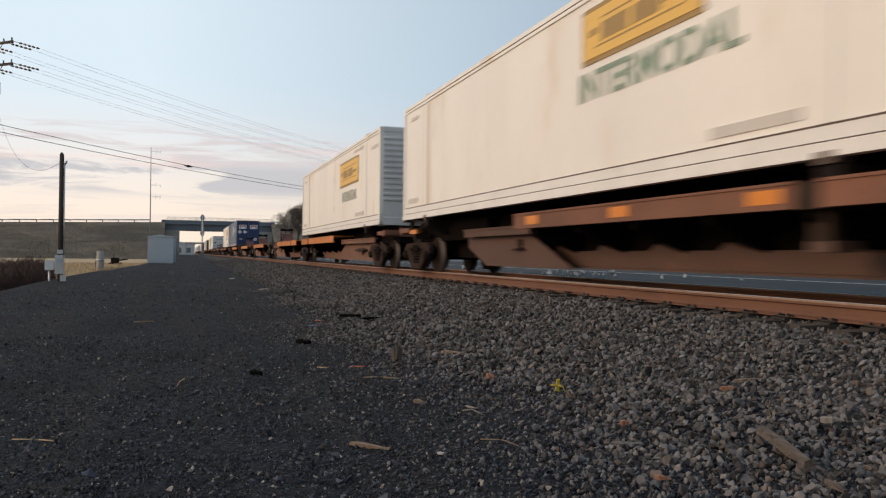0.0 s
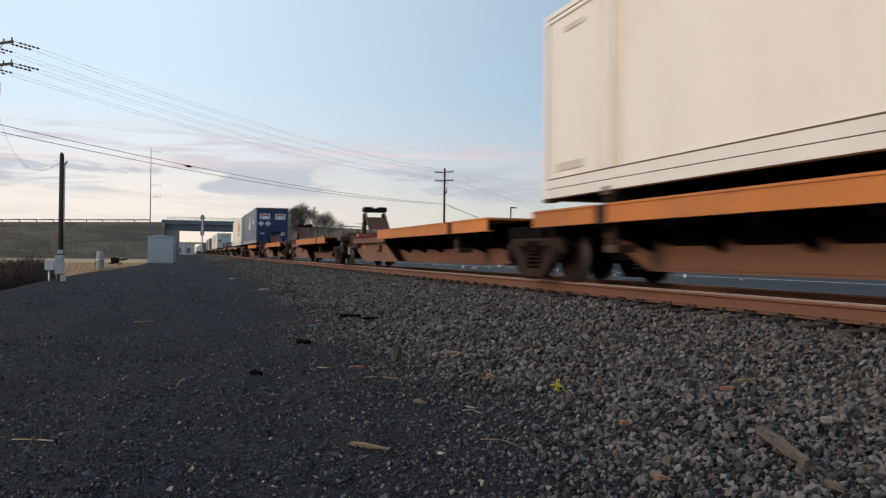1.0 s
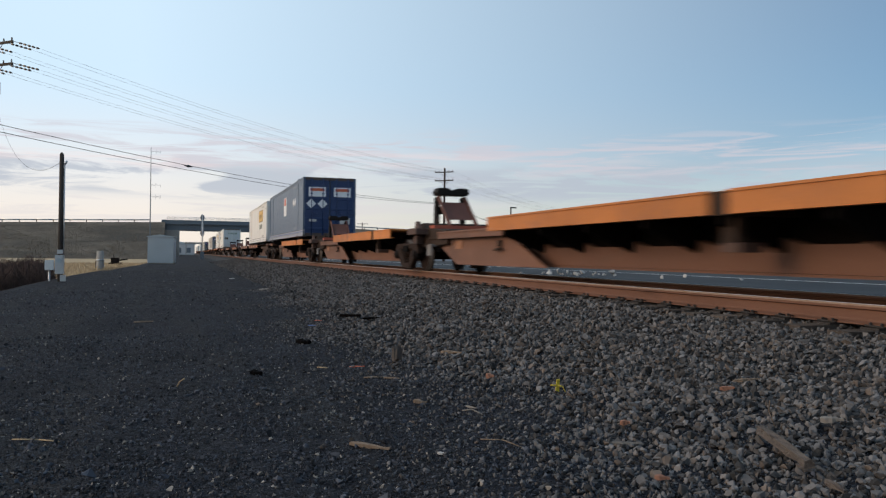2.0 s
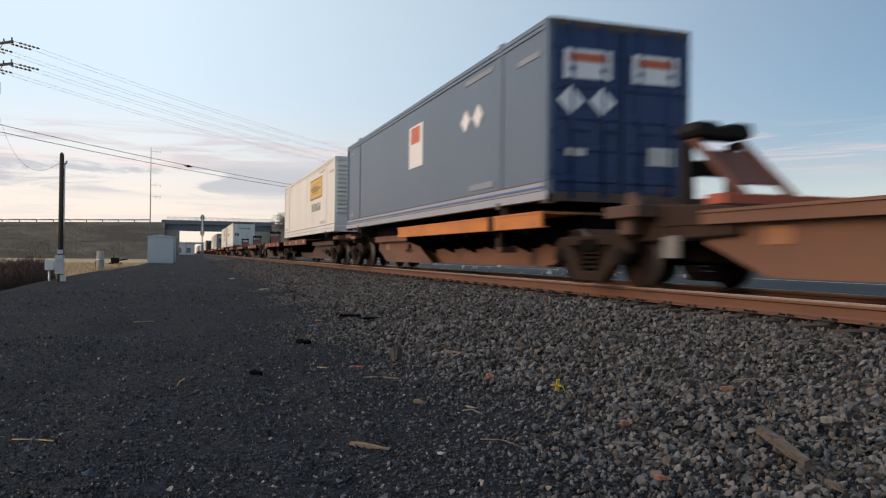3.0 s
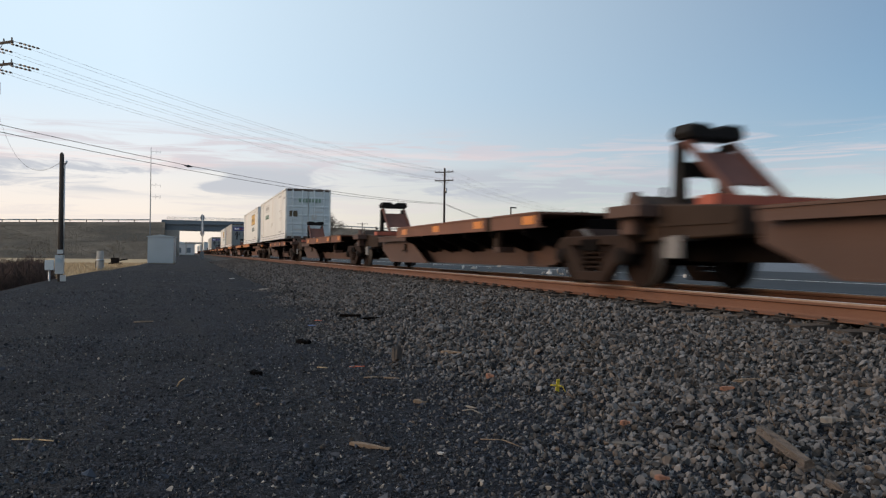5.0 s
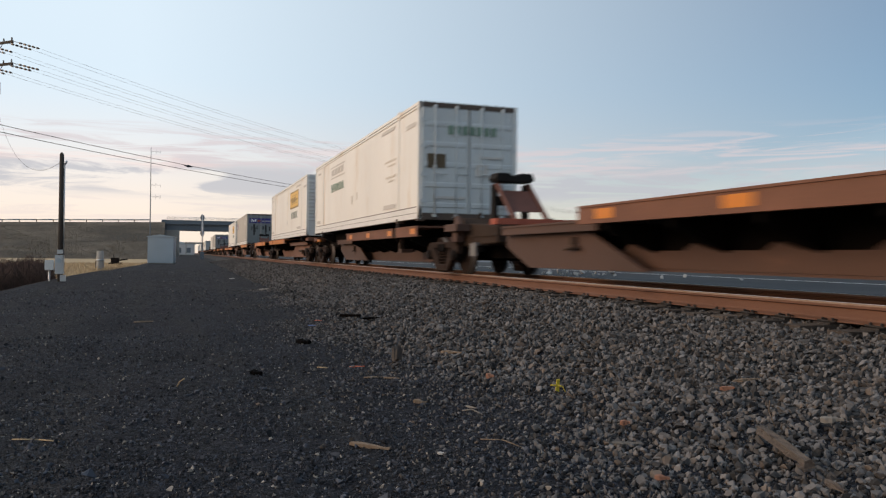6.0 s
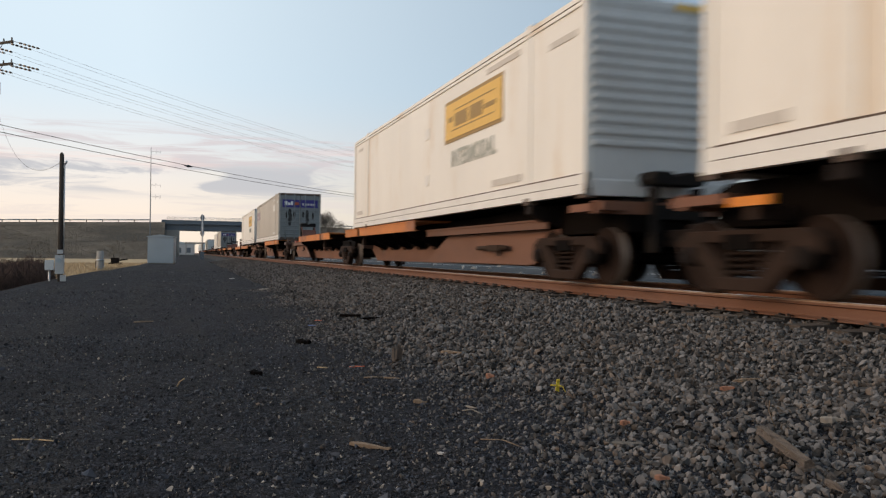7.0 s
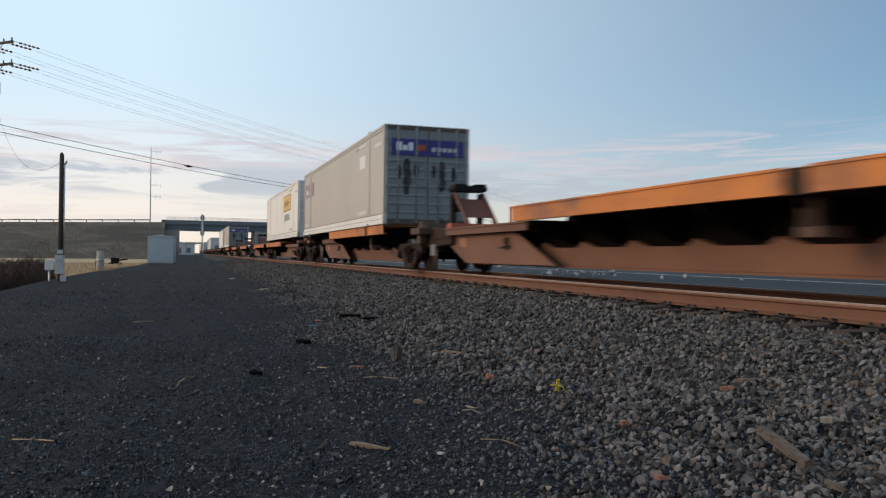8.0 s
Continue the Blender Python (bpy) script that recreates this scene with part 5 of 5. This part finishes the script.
        wire("power_wire", a, b, 0.95, 0.007, "thin overhead power wire above the tracks")
        wire("power_wire", b, FP + AC * k0 + Vector((0, 0, 13.2 - (0.3 if z0 < 12 else 0))), 1.2, 0.008, "thin overhead power wire above the tracks")
for z0, z1 in ((8.34, 8.12), (7.92, 8.0)):
    wire("communication_cable", LP + Vector((0, 0, z0)), RP + Vector((0, 0, z1)), 0.80, 0.022, "thick black communication cable above the tracks")
    wire("communication_cable", RP + Vector((0, 0, z1)), FP + Vector((0, 0, 8.6)), 2.4, 0.026, "thick black communication cable above the tracks")
wire("service_drop", LP + Vector((0.1, 0, 9.1)), (-4.02, 28.6, 4.0), 1.45, 0.008, "thin sagging service wire to the meter pole")


def splice(f, z0, z1):
    p = LP.lerp(RP, f)
    p.z = z0 + (z1 - z0) * f - 0.80 * 4 * f * (1 - f) - 0.05
    bm = bmesh.new()
    rod(bm, p - D * 0.45, p, 0.03, 0.10, n=8)
    rod(bm, p, p + D * 0.45, 0.10, 0.03, n=8)
    tagged(new("cable_splice", mesh_of("cable_splice", bm, "wire")), "black splice case hanging on the cable", "splice case")


splice(0.243, 8.34, 8.12)


def meter_pole():
    p = tagged(new("meter_pole"), "short dark wooden pole with grey meter boxes", "pole")
    p.matrix_basis = pose(-4.02, 28.6, -0.04)
    bm = bmesh.new()
    rod(bm, (0, 0, -0.3), (0, 0, 4.27), 0.085, 0.07, n=14)
    rod(bm, (0, 0, 4.27), (0, 0, 4.34), 0.07, 0.025, n=14)
    part("shaft", bm, "pole", p)
    bm = bmesh.new()
    rod(bm, (0.10, -0.05, 0.3), (0.10, -0.05, 3.95), 0.02, n=8)
    rod(bm, (0.10, -0.05, 3.95), (0.17, -0.09, 4.05), 0.035, n=8)
    part("conduit", bm, "chrome", p)
    bm = bmesh.new()
    box(bm, -0.12, 0.14, -0.30, -0.11, 0.30, 0.92)
    meter = part("meter_box", bm, "chrome", p, "grey metal meter box")
    bm = bmesh.new()
    rod(bm, (0.01, -0.38, 0.74), (0.01, -0.30, 0.74), 0.085, n=14)
    part("meter_dial", bm, "cabinet", meter)
    bm = bmesh.new()
    box(bm, -0.06, 0.10, -0.26, -0.11, 0.96, 1.10)
    part("switch_box", bm, "chrome", p)
    bm = bmesh.new()
    box(bm, 0.03, 0.19, -0.24, -0.10, 0.05, 0.26)
    part("lower_box", bm, "chrome", p)
    c = tagged(new("relay_box"), "small white relay box on a post", "box")
    c.matrix_basis = pose(-4.5, 29.6, -0.2)
    bm = bmesh.new()
    rod(bm, (0, 0, -0.2), (0, 0, 0.55), 0.035, n=8)
    part("post", bm, "chrome", c)
    bm = bmesh.new()
    box(bm, -0.13, 0.13, -0.1, 0.1, 0.56, 0.90)
    soften(bm, 0.01)
    part("case", bm, "rail_white", c)


meter_pole()


def field_things():
    g = tagged(new("gate_post"), "stout pale wooden post in the dry grass", "post")
    g.matrix_basis = pose(-4.65, 47.5, -0.7)
    bm = bmesh.new()
    rod(bm, (0, 0, -0.2), (0, 0, 1.75), 0.22, 0.19, n=14)
    soften(bm, 0.03)
    part("shaft", bm, "concrete", g)
    bm = bmesh.new()
    rod(bm, (0, 0, 1.2), (0, 0, 1.28), 0.225, n=14)
    part("band", bm, "chrome", g)
    p = tagged(new("water_pump"), "dark irrigation pump on a skid in the field", "pump")
    p.matrix_basis = pose(-9.6, 118, -0.75)
    bm = bmesh.new()
    box(bm, -0.9, 0.9, -0.5, 0.5, 0, 0.25)
    part("skid", bm, "black", p)
    bm = bmesh.new()
    box(bm, -0.55, 0.5, -0.4, 0.4, 0.26, 0.95)
    soften(bm, 0.08)
    part("engine", bm, "hood", p)
    bm = bmesh.new()
    rod(bm, (0.5, 0, 0.6), (1.6, 0, 0.75), 0.1, n=10)
    part("pipe", bm, "black", p)
    bm = bmesh.new()
    rod(bm, (-0.2, 0, 0.9), (-0.2, 0, 1.4), 0.06, n=8)
    part("exhaust", bm, "black", p)
    for x, y in ((-11.5, 70.0), (-9.0, 88.0)):
        m = tagged(new("marker_post"), "thin dark marker post in the dry grass", "post", "marker posts")
        m.matrix_basis = pose(x, y, -0.8)
        bm = bmesh.new()
        box(bm, -0.06, 0.06, -0.03, 0.03, 0, 0.9)
        part("shaft", bm, "pole", m)
    l = tagged(new("street_lamp"), "short dark street lamp pole beyond the tracks", "street lamp")
    l.matrix_basis = pose(47.25, 110.7, 0)
    bm = bmesh.new()
    rod(bm, (0, 0, -0.2), (0, 0, 8.5), 0.13, 0.10, n=10)
    part("pole", bm, "pole", l)
    bm = bmesh.new()
    box(bm, -0.1, 0.9, -0.12, 0.12, 8.42, 8.60)
    part("lamp_head", bm, "black", l)


field_things()


# ---- vegetation ----
def bare_tree(x, y, z0, height, spread, seed, leafy, label):
    r = random.Random(seed)
    t = tagged(new("tree"), label, "tree", "trees by the bridge")
    t.matrix_basis = pose(x, y, z0)
    wood, twigs, tips = bmesh.new(), bmesh.new(), []

    def grow(p, d, length, rad, depth):
        q = p + d * length
        rod(wood if depth < 3 else twigs, p, q, rad, rad * 0.68, n=7 if depth < 2 else 4, caps=False)
        if depth >= (7 if leafy else 8):
            tips.append(q)
            return
        if depth >= 4:
            tips.append(q)
        for k in range(3):
            a = r.uniform(0, 2 * math.pi)
            tilt = r.uniform(0.25, 0.75)
            u = d.orthogonal().normalized()
            w = d.cross(u)
            nd = (d * math.cos(tilt) + (u * math.cos(a) + w * math.sin(a)) * math.sin(tilt) * spread + Vector((0, 0, 0.06))).normalized()
            grow(q, nd, length * r.uniform(0.64, 0.84), rad * 0.62, depth + 1)

    grow(Vector((0, 0, -0.2)), Vector((r.uniform(-0.06, 0.06), 0, 1)).normalized(), height * 0.29, height * 0.022, 0)
    part("trunk", wood, "bark", t, "grey trunk and limbs")
    part("crown", twigs, "twig", t, "fine bare twigs")["kind"] = "stuff"
    if leafy:
        V, F = [], []
        for q in tips:
            for _ in range(leafy):
                c = np.array(q[:]) + np.array([r.gauss(0, 0.34) for _ in range(3)])
                a, b = np.array([[r.gauss(0, 1) for _ in range(3)] for _ in range(2)])
                a, b = a / np.linalg.norm(a) * 0.13, b / np.linalg.norm(b) * 0.09
                k = len(V)
                V += [c - a, c + b, c + a, c - b]
                F += [k, k + 1, k + 2, k + 3]
        ob = link("foliage", raw_mesh("foliage", np.array(V), np.array(F), 4, ("leaf",)), t, None, "sparse dark leaves")
        ob["kind"] = "stuff"


bare_tree(22.9, 189.0, -0.3, 10.2, 0.85, 3, 1, "dark sparse tree beside the road embankment")
bare_tree(25.2, 189.4, -0.3, 11.8, 0.50, 8, 1, "tall narrow dark tree beside the road embankment")
bare_tree(28.6, 189.5, -0.3, 11.5, 0.85, 5, 0, "bare winter tree beside the road embankment")
bare_tree(33.0, 190.5, -0.3, 11.4, 0.95, 12, 0, "bare winter tree beside the road embankment")


def brush(name, x0, x1, y0, y1, n, h, mat_key, seed, label, wide, clumps=0):
    """Thin tangled stems rising from the ground, gathered in rounded clumps where clumps are asked for."""
    rng = np.random.default_rng(seed)
    if clumps:
        cx, cy, cr = rng.uniform(x0, x1, clumps), rng.uniform(y0, y1, clumps), rng.uniform(0.6, 1.3, clumps)
        cx = np.minimum(cx, -0.150 * cy - 0.1 - cr * 0.8)
        k = rng.integers(0, clumps, n)
        rr, aa = np.sqrt(rng.random(n)), rng.uniform(0, 2 * math.pi, n)
        x, y = cx[k] + cr[k] * rr * np.cos(aa), cy[k] + cr[k] * rr * np.sin(aa)
        dome = np.sqrt(np.clip(1.05 - rr ** 2, 0, 1)) * cr[k]
        top = h * dome * rng.uniform(0.6, 1.05, n)
        lo = np.maximum(0, top - rng.uniform(0.08, 0.40, n))
    else:
        x, y = rng.uniform(x0, x1, n), rng.uniform(y0, y1, n)
        top = h * rng.uniform(0.35, 1.0, n) * (0.65 + 0.35 * np.sin(x * 1.3 + y * 0.7))
        lo = np.zeros(n)
    z = ground_z(x, y)
    H = top - lo
    lean = rng.normal(0, 0.45, (n, 2)) * H[:, None]
    w = wide * rng.uniform(0.5, 1.2, n)
    a = rng.uniform(0, 2 * math.pi, n)
    V = np.zeros((n, 4, 3))
    V[:, 0] = np.stack([x + w * np.cos(a), y + w * np.sin(a), z + lo], -1)
    V[:, 1] = np.stack([x - w * np.cos(a), y - w * np.sin(a), z + lo], -1)
    V[:, 2] = np.stack([x + lean[:, 0] * 0.5 - w * 0.8 * np.cos(a), y + lean[:, 1] * 0.5 - w * 0.8 * np.sin(a), z + lo + H * 0.6], -1)
    V[:, 3] = np.stack([x + lean[:, 0], y + lean[:, 1], z + top], -1)
    ob = new(name, raw_mesh(name, V.reshape(-1, 3), np.arange(n * 4), 4, (mat_key,)))
    return tagged(ob, label, "shrubs" if "brush" in name else "grass", kind="stuff")


brush("brush_thicket", -15.0, -5.4, 24, 50, 90000, 1.12, "brush", 4, "dark red-brown leafless brush below the road", 0.006, 150)
brush("dry_grass", -26, -4.6, 44, 130, 30000, 0.35, "straw", 6, "pale dry grass in the field below the road", 0.02)
brush("weed_fringe", -5.2, -3.9, 44, 75, 2500, 0.22, "straw", 7, "dry weeds along the edge of the cinders", 0.008)


def bank_weeds(name, x0, x1, n, seed, label):
    rng = np.random.default_rng(seed)
    x, f = rng.uniform(x0, x1, n), rng.random(n)
    base = np.where(x < 0, -0.9, -0.3)
    z = base + (bank_top(x) - base) * f
    y = 231 - 17 + 16 * f + 0.035 * (x - 5) - 0.1
    f = f * 0.93
    h = rng.gamma(2.0, 0.10, n) * np.where(np.sin(x * 0.35 + 2 * np.sin(f * 7)) > 0.55, 2.0, 1.0) * (1.1 - f)
    lean, w = rng.normal(0, 0.7, (n, 2)) * h[:, None], rng.uniform(0.02, 0.07, n)
    V = np.zeros((n, 3, 3))
    V[:, 0], V[:, 1] = np.stack([x - w, y, z - 0.1], -1), np.stack([x + w, y, z - 0.1], -1)
    V[:, 2] = np.stack([x + lean[:, 0], y + lean[:, 1] - 0.1, z + h], -1)
    pick = (rng.random(n) < 0.35).astype(int)
    ob = new(name, raw_mesh(name, V.reshape(-1, 3), np.arange(n * 3), 3, ("weed", "weed_dark"), pick))
    tagged(ob, label, "weeds", kind="stuff")


M["weed"] = mat("dead_weeds", (0.25, 0.21, 0.165), 0.95, var=0.2, per_island=0.25, bump=0)
M["weed_dark"] = mat("dark_dead_weeds", (0.15, 0.128, 0.104), 0.95, var=0.2, per_island=0.25, bump=0)
bank_weeds("bank_weeds", -130, -6.5, 26000, 31, "dead brown weeds over the road embankment")
bank_weeds("bank_weeds", 23.5, 90, 9000, 32, "dead brown weeds over the road embankment")


# ---- far side of the tracks ----
def far_side():
    rng = np.random.default_rng(21)
    shapes = rock_shapes(rng, 8, 12)
    spots = ((15.4, 30.4, 16), (16.6, 31.5, 8), (18.6, 25, 3), (17.4, 44, 5), (18.6, 104, 10), (19, 60, 6))
    x = np.concatenate([rng.normal(a, 0.8, n) for a, b, n in spots])
    y = np.concatenate([rng.normal(b, 1.2, n) for a, b, n in spots])
    ob = scatter("pale_rocks", shapes, x, y, rng.uniform(0.06, 0.19, len(x)), rng.uniform(0.5, 0.9, len(x)), rng, ("snow",))
    tagged(ob, "pale broken rocks on the ground beyond the tracks", "rocks", kind="stuff")
    for i, (x, y, a) in enumerate(((20.9, 49.9, 18), (22.0, 50.3, 18), (23.1, 50.7, 20))):
        bm = bmesh.new()
        box(bm, -0.52, 0.52, -0.2, 0.2, 0, 0.22)
        soften(bm, 0.02)
        ob = new("concrete_block", mesh_of("concrete_block", bm, "snow"))
        ob.matrix_basis = pose(x, y, 0.247, 0, 0, a)
        tagged(ob, "pale concrete block lying beyond the tracks", "block", "concrete blocks")


far_side()


# ---- litter on the cinders and the ballast ----
def lie(x, y, up=0.0):
    return float(ground_z(x, y)) + up


def splinter(x0, y0, x1, y1, w, h, key, label, seed, lift=0.03, category="wood"):
    r = random.Random(seed)
    a, b = Vector((x0, y0, lie(x0, y0, lift))), Vector((x1, y1, lie(x1, y1, lift)))
    d = (b - a).normalized()
    s = Vector((-d.y, d.x, 0)).normalized()
    bm = bmesh.new()
    rings = []
    n = 13 if w > 0.06 else 7
    for i in range(n):
        f = i / (n - 1)
        k = (0.45 if w < 0.06 else 0.78) + (0.55 if w < 0.06 else 0.22) * math.sin(math.pi * min(1, f * 1.15 + 0.12))
        c = a.lerp(b, f) + s * r.uniform(-0.06, 0.06) * w
        ring = [c + s * (sx * w * k * r.uniform(0.8, 1.15)) + Vector((0, 0, sz * h * k * r.uniform(0.75, 1.15))) for sx, sz in ((-0.5, -0.5), (0.5, -0.5), (0.55, 0.2), (0.1, 0.5), (-0.45, 0.35))]
        rings.append([bm.verts.new(p) for p in ring])
    for A, B in zip(rings[:-1], rings[1:]):
        for k in range(5):
            bm.faces.new((A[k], A[(k + 1) % 5], B[(k + 1) % 5], B[k]))
    bm.faces.new(rings[0][::-1])
    bm.faces.new(rings[-1])
    bmesh.ops.recalc_face_normals(bm, faces=bm.faces[:])
    name = "broken_board" if category == "wood" else category.replace(" ", "_")
    return tagged(new(name, mesh_of(name, bm, key)), label, category)


splinter(2.76, 3.23, 2.56, 2.70, 0.060, 0.050, "board", "weathered broken board lying on the ballast", 1, 0.095)
splinter(2.555, 2.60, 2.51, 2.46, 0.035, 0.03, "board", "brown rotten wood scrap on the ballast", 2, 0.05)
splinter(0.84, 4.10, 1.0, 3.88, 0.035, 0.025, "wood", "pale wood splinter on the cinders", 3, 0.012)
splinter(1.83, 6.99, 1.87, 6.93, 0.09, 0.15, "stone_warm", "grey stub of rock standing in the gravel", 4, 0.09, "rock")
splinter(2.36, 7.2, 2.50, 7.0, 0.05, 0.03, "wood", "brown wood splinter on the ballast", 5, 0.04)
splinter(1.49, 5.14, 1.56, 5.08, 0.05, 0.03, "wood", "small brown wood scrap", 6, 0.015)
splinter(-0.72, 12.1, -0.46, 12.0, 0.06, 0.02, "wood", "pale brown wood scrap on the cinders", 7, 0.01)
splinter(1.40, 6.93, 1.53, 6.89, 0.03, 0.010, "orange_red", "faded red plastic scrap on the cinders", 8, 0.012, "plastic scrap")
splinter(1.80, 11.52, 1.90, 11.48, 0.04, 0.012, "orange_red", "faded red plastic scrap on the cinders", 9, 0.012, "plastic scrap")
splinter(1.60, 10.84, 1.70, 10.8, 0.04, 0.012, "stripe", "small blue plastic scrap on the cinders", 10, 0.012, "plastic scrap")
splinter(1.16, 8.60, 1.27, 8.50, 0.11, 0.08, "black_and_shade", "black rubber lump on the cinders", 11, 0.02, "rubber scrap")
splinter(2.22, 11.75, 2.50, 11.6, 0.09, 0.05, "black_and_shade", "black rubber strip on the gravel", 12, 0.06, "rubber scrap")
splinter(2.44, 11.2, 2.70, 11.16, 0.055, 0.04, "black_and_shade", "black rubber strip on the gravel", 13, 0.06, "rubber scrap")
splinter(0.53, 6.75, 0.60, 6.70, 0.08, 0.05, "black_and_shade", "black rubber lump on the cinders", 14, 0.012, "rubber scrap")
splinter(1.90, 21.9, 2.12, 21.6, 0.08, 0.03, "snow", "pale stone flake on the cinders", 15, 0.02, "rock")
splinter(1.58, 31.5, 1.72, 31.3, 0.10, 0.03, "snow", "pale stone flake on the cinders", 16, 0.02, "rock")
splinter(2.35, 3.90, 2.40, 3.87, 0.04, 0.03, "red_stone", "orange-brown stone on the ballast", 17, 0.05, "rock")
splinter(1.98, 2.99, 2.03, 2.95, 0.035, 0.025, "red_stone", "orange-brown stone on the ballast", 18, 0.05, "rock")
splinter(1.20, 3.71, 1.24, 3.68, 0.02, 0.016, "snow", "pale stone flake on the cinders", 19, 0.01, "rock")
splinter(1.36, 6.16, 1.50, 6.10, 0.03, 0.012, "wood", "thin brown wood splinter on the cinders", 20, 0.012)
splinter(1.50, 6.04, 1.60, 5.95, 0.03, 0.014, "wood", "thin brown wood splinter on the cinders", 21, 0.014)
splinter(2.26, 5.76, 2.31, 5.71, 0.045, 0.04, "red_stone", "reddish stone in the ballast", 22, 0.05, "rock")
splinter(3.18, 4.10, 3.25, 4.05, 0.04, 0.03, "red_stone", "reddish stone in the ballast", 23, 0.06, "rock")
splinter(3.36, 4.20, 3.52, 4.14, 0.03, 0.02, "wood", "brown wood splinter on the ballast", 24, 0.07)
splinter(2.10, 3.56, 2.24, 3.50, 0.016, 0.012, "chip_pale", "pale bleached splinter on the ballast", 25, 0.05)
splinter(1.76, 4.84, 1.80, 4.74, 0.016, 0.014, "chip_pale", "pale bleached splinter on the gravel", 26, 0.03)
splinter(3.12, 3.22, 3.20, 3.15, 0.05, 0.035, "chip_pale", "pale stone in the ballast", 27, 0.06, "rock")


def twig(pts, r, key, label):
    bm = bmesh.new()
    tube(bm, [Vector((x, y, lie(x, y, u))) for x, y, u in pts], r, 5)
    tagged(new("twig", mesh_of("twig", bm, key)), label, "twig", "dry twigs")


twig([(-0.87, 4.63, 0.008), (-0.74, 4.60, 0.014), (-0.62, 4.53, 0.008)], 0.004, "straw", "dry straw stalk on the cinders")
twig([(-0.06, 5.98, 0.006), (-0.04, 5.93, 0.05), (-0.01, 5.90, 0.075)], 0.005, "straw", "bent dry twig on the cinders")
twig([(1.72, 4.80, 0.01), (1.76, 4.72, 0.03), (1.80, 4.62, 0.008)], 0.004, "chip_pale", "pale bent twig on the gravel")
twig([(1.52, 3.95, 0.01), (1.59, 3.80, 0.03), (1.66, 3.68, 0.008)], 0.003, "wood", "dry straw stalk on the gravel")
twig([(1.12, 6.98, 0.008), (1.20, 6.92, 0.012)], 0.006, "straw", "pale twig on the cinders")
twig([(2.90, 3.30, 0.06), (2.88, 3.32, 0.14), (2.87, 3.30, 0.20)], 0.003, "wood", "upright dry stalk in the ballast")


def yellow_tag():
    g = tagged(new("plastic_tag"), "bright yellow plastic tie caught in the ballast", "plastic tag")
    g.matrix_basis = pose(2.47, 4.93, lie(2.47, 4.93, 0.05))
    bm = bmesh.new()
    prism(bm, [(-0.013, -0.02), (0.012, -0.03), (0.018, 0.06), (-0.006, 0.055)], "y", -0.004, 0.004)
    part("strip", bm, "tag", g)
    bm = bmesh.new()
    rod(bm, (-0.05, 0, 0.02), (0, 0, 0.015), 0.005, n=6)
    rod(bm, (0, 0, 0.015), (0.03, -0.02, 0.01), 0.005, n=6)
    rod(bm, (0.03, -0.02, 0.01), (0.05, -0.03, -0.03), 0.004, n=6)
    part("tail", bm, "tag", g)


M["tag"] = mat("yellow_plastic", (0.55, 0.42, 0.04), 0.4, var=0.08, bump=0)
yellow_tag()


def motions():
    for thing, s0, z in ROLLING:
        walk(thing, [(t, pose(TRACK_X, s0 - SPEED * t, z)) for t in (0, 2, 4, 6, 8)])


motions()
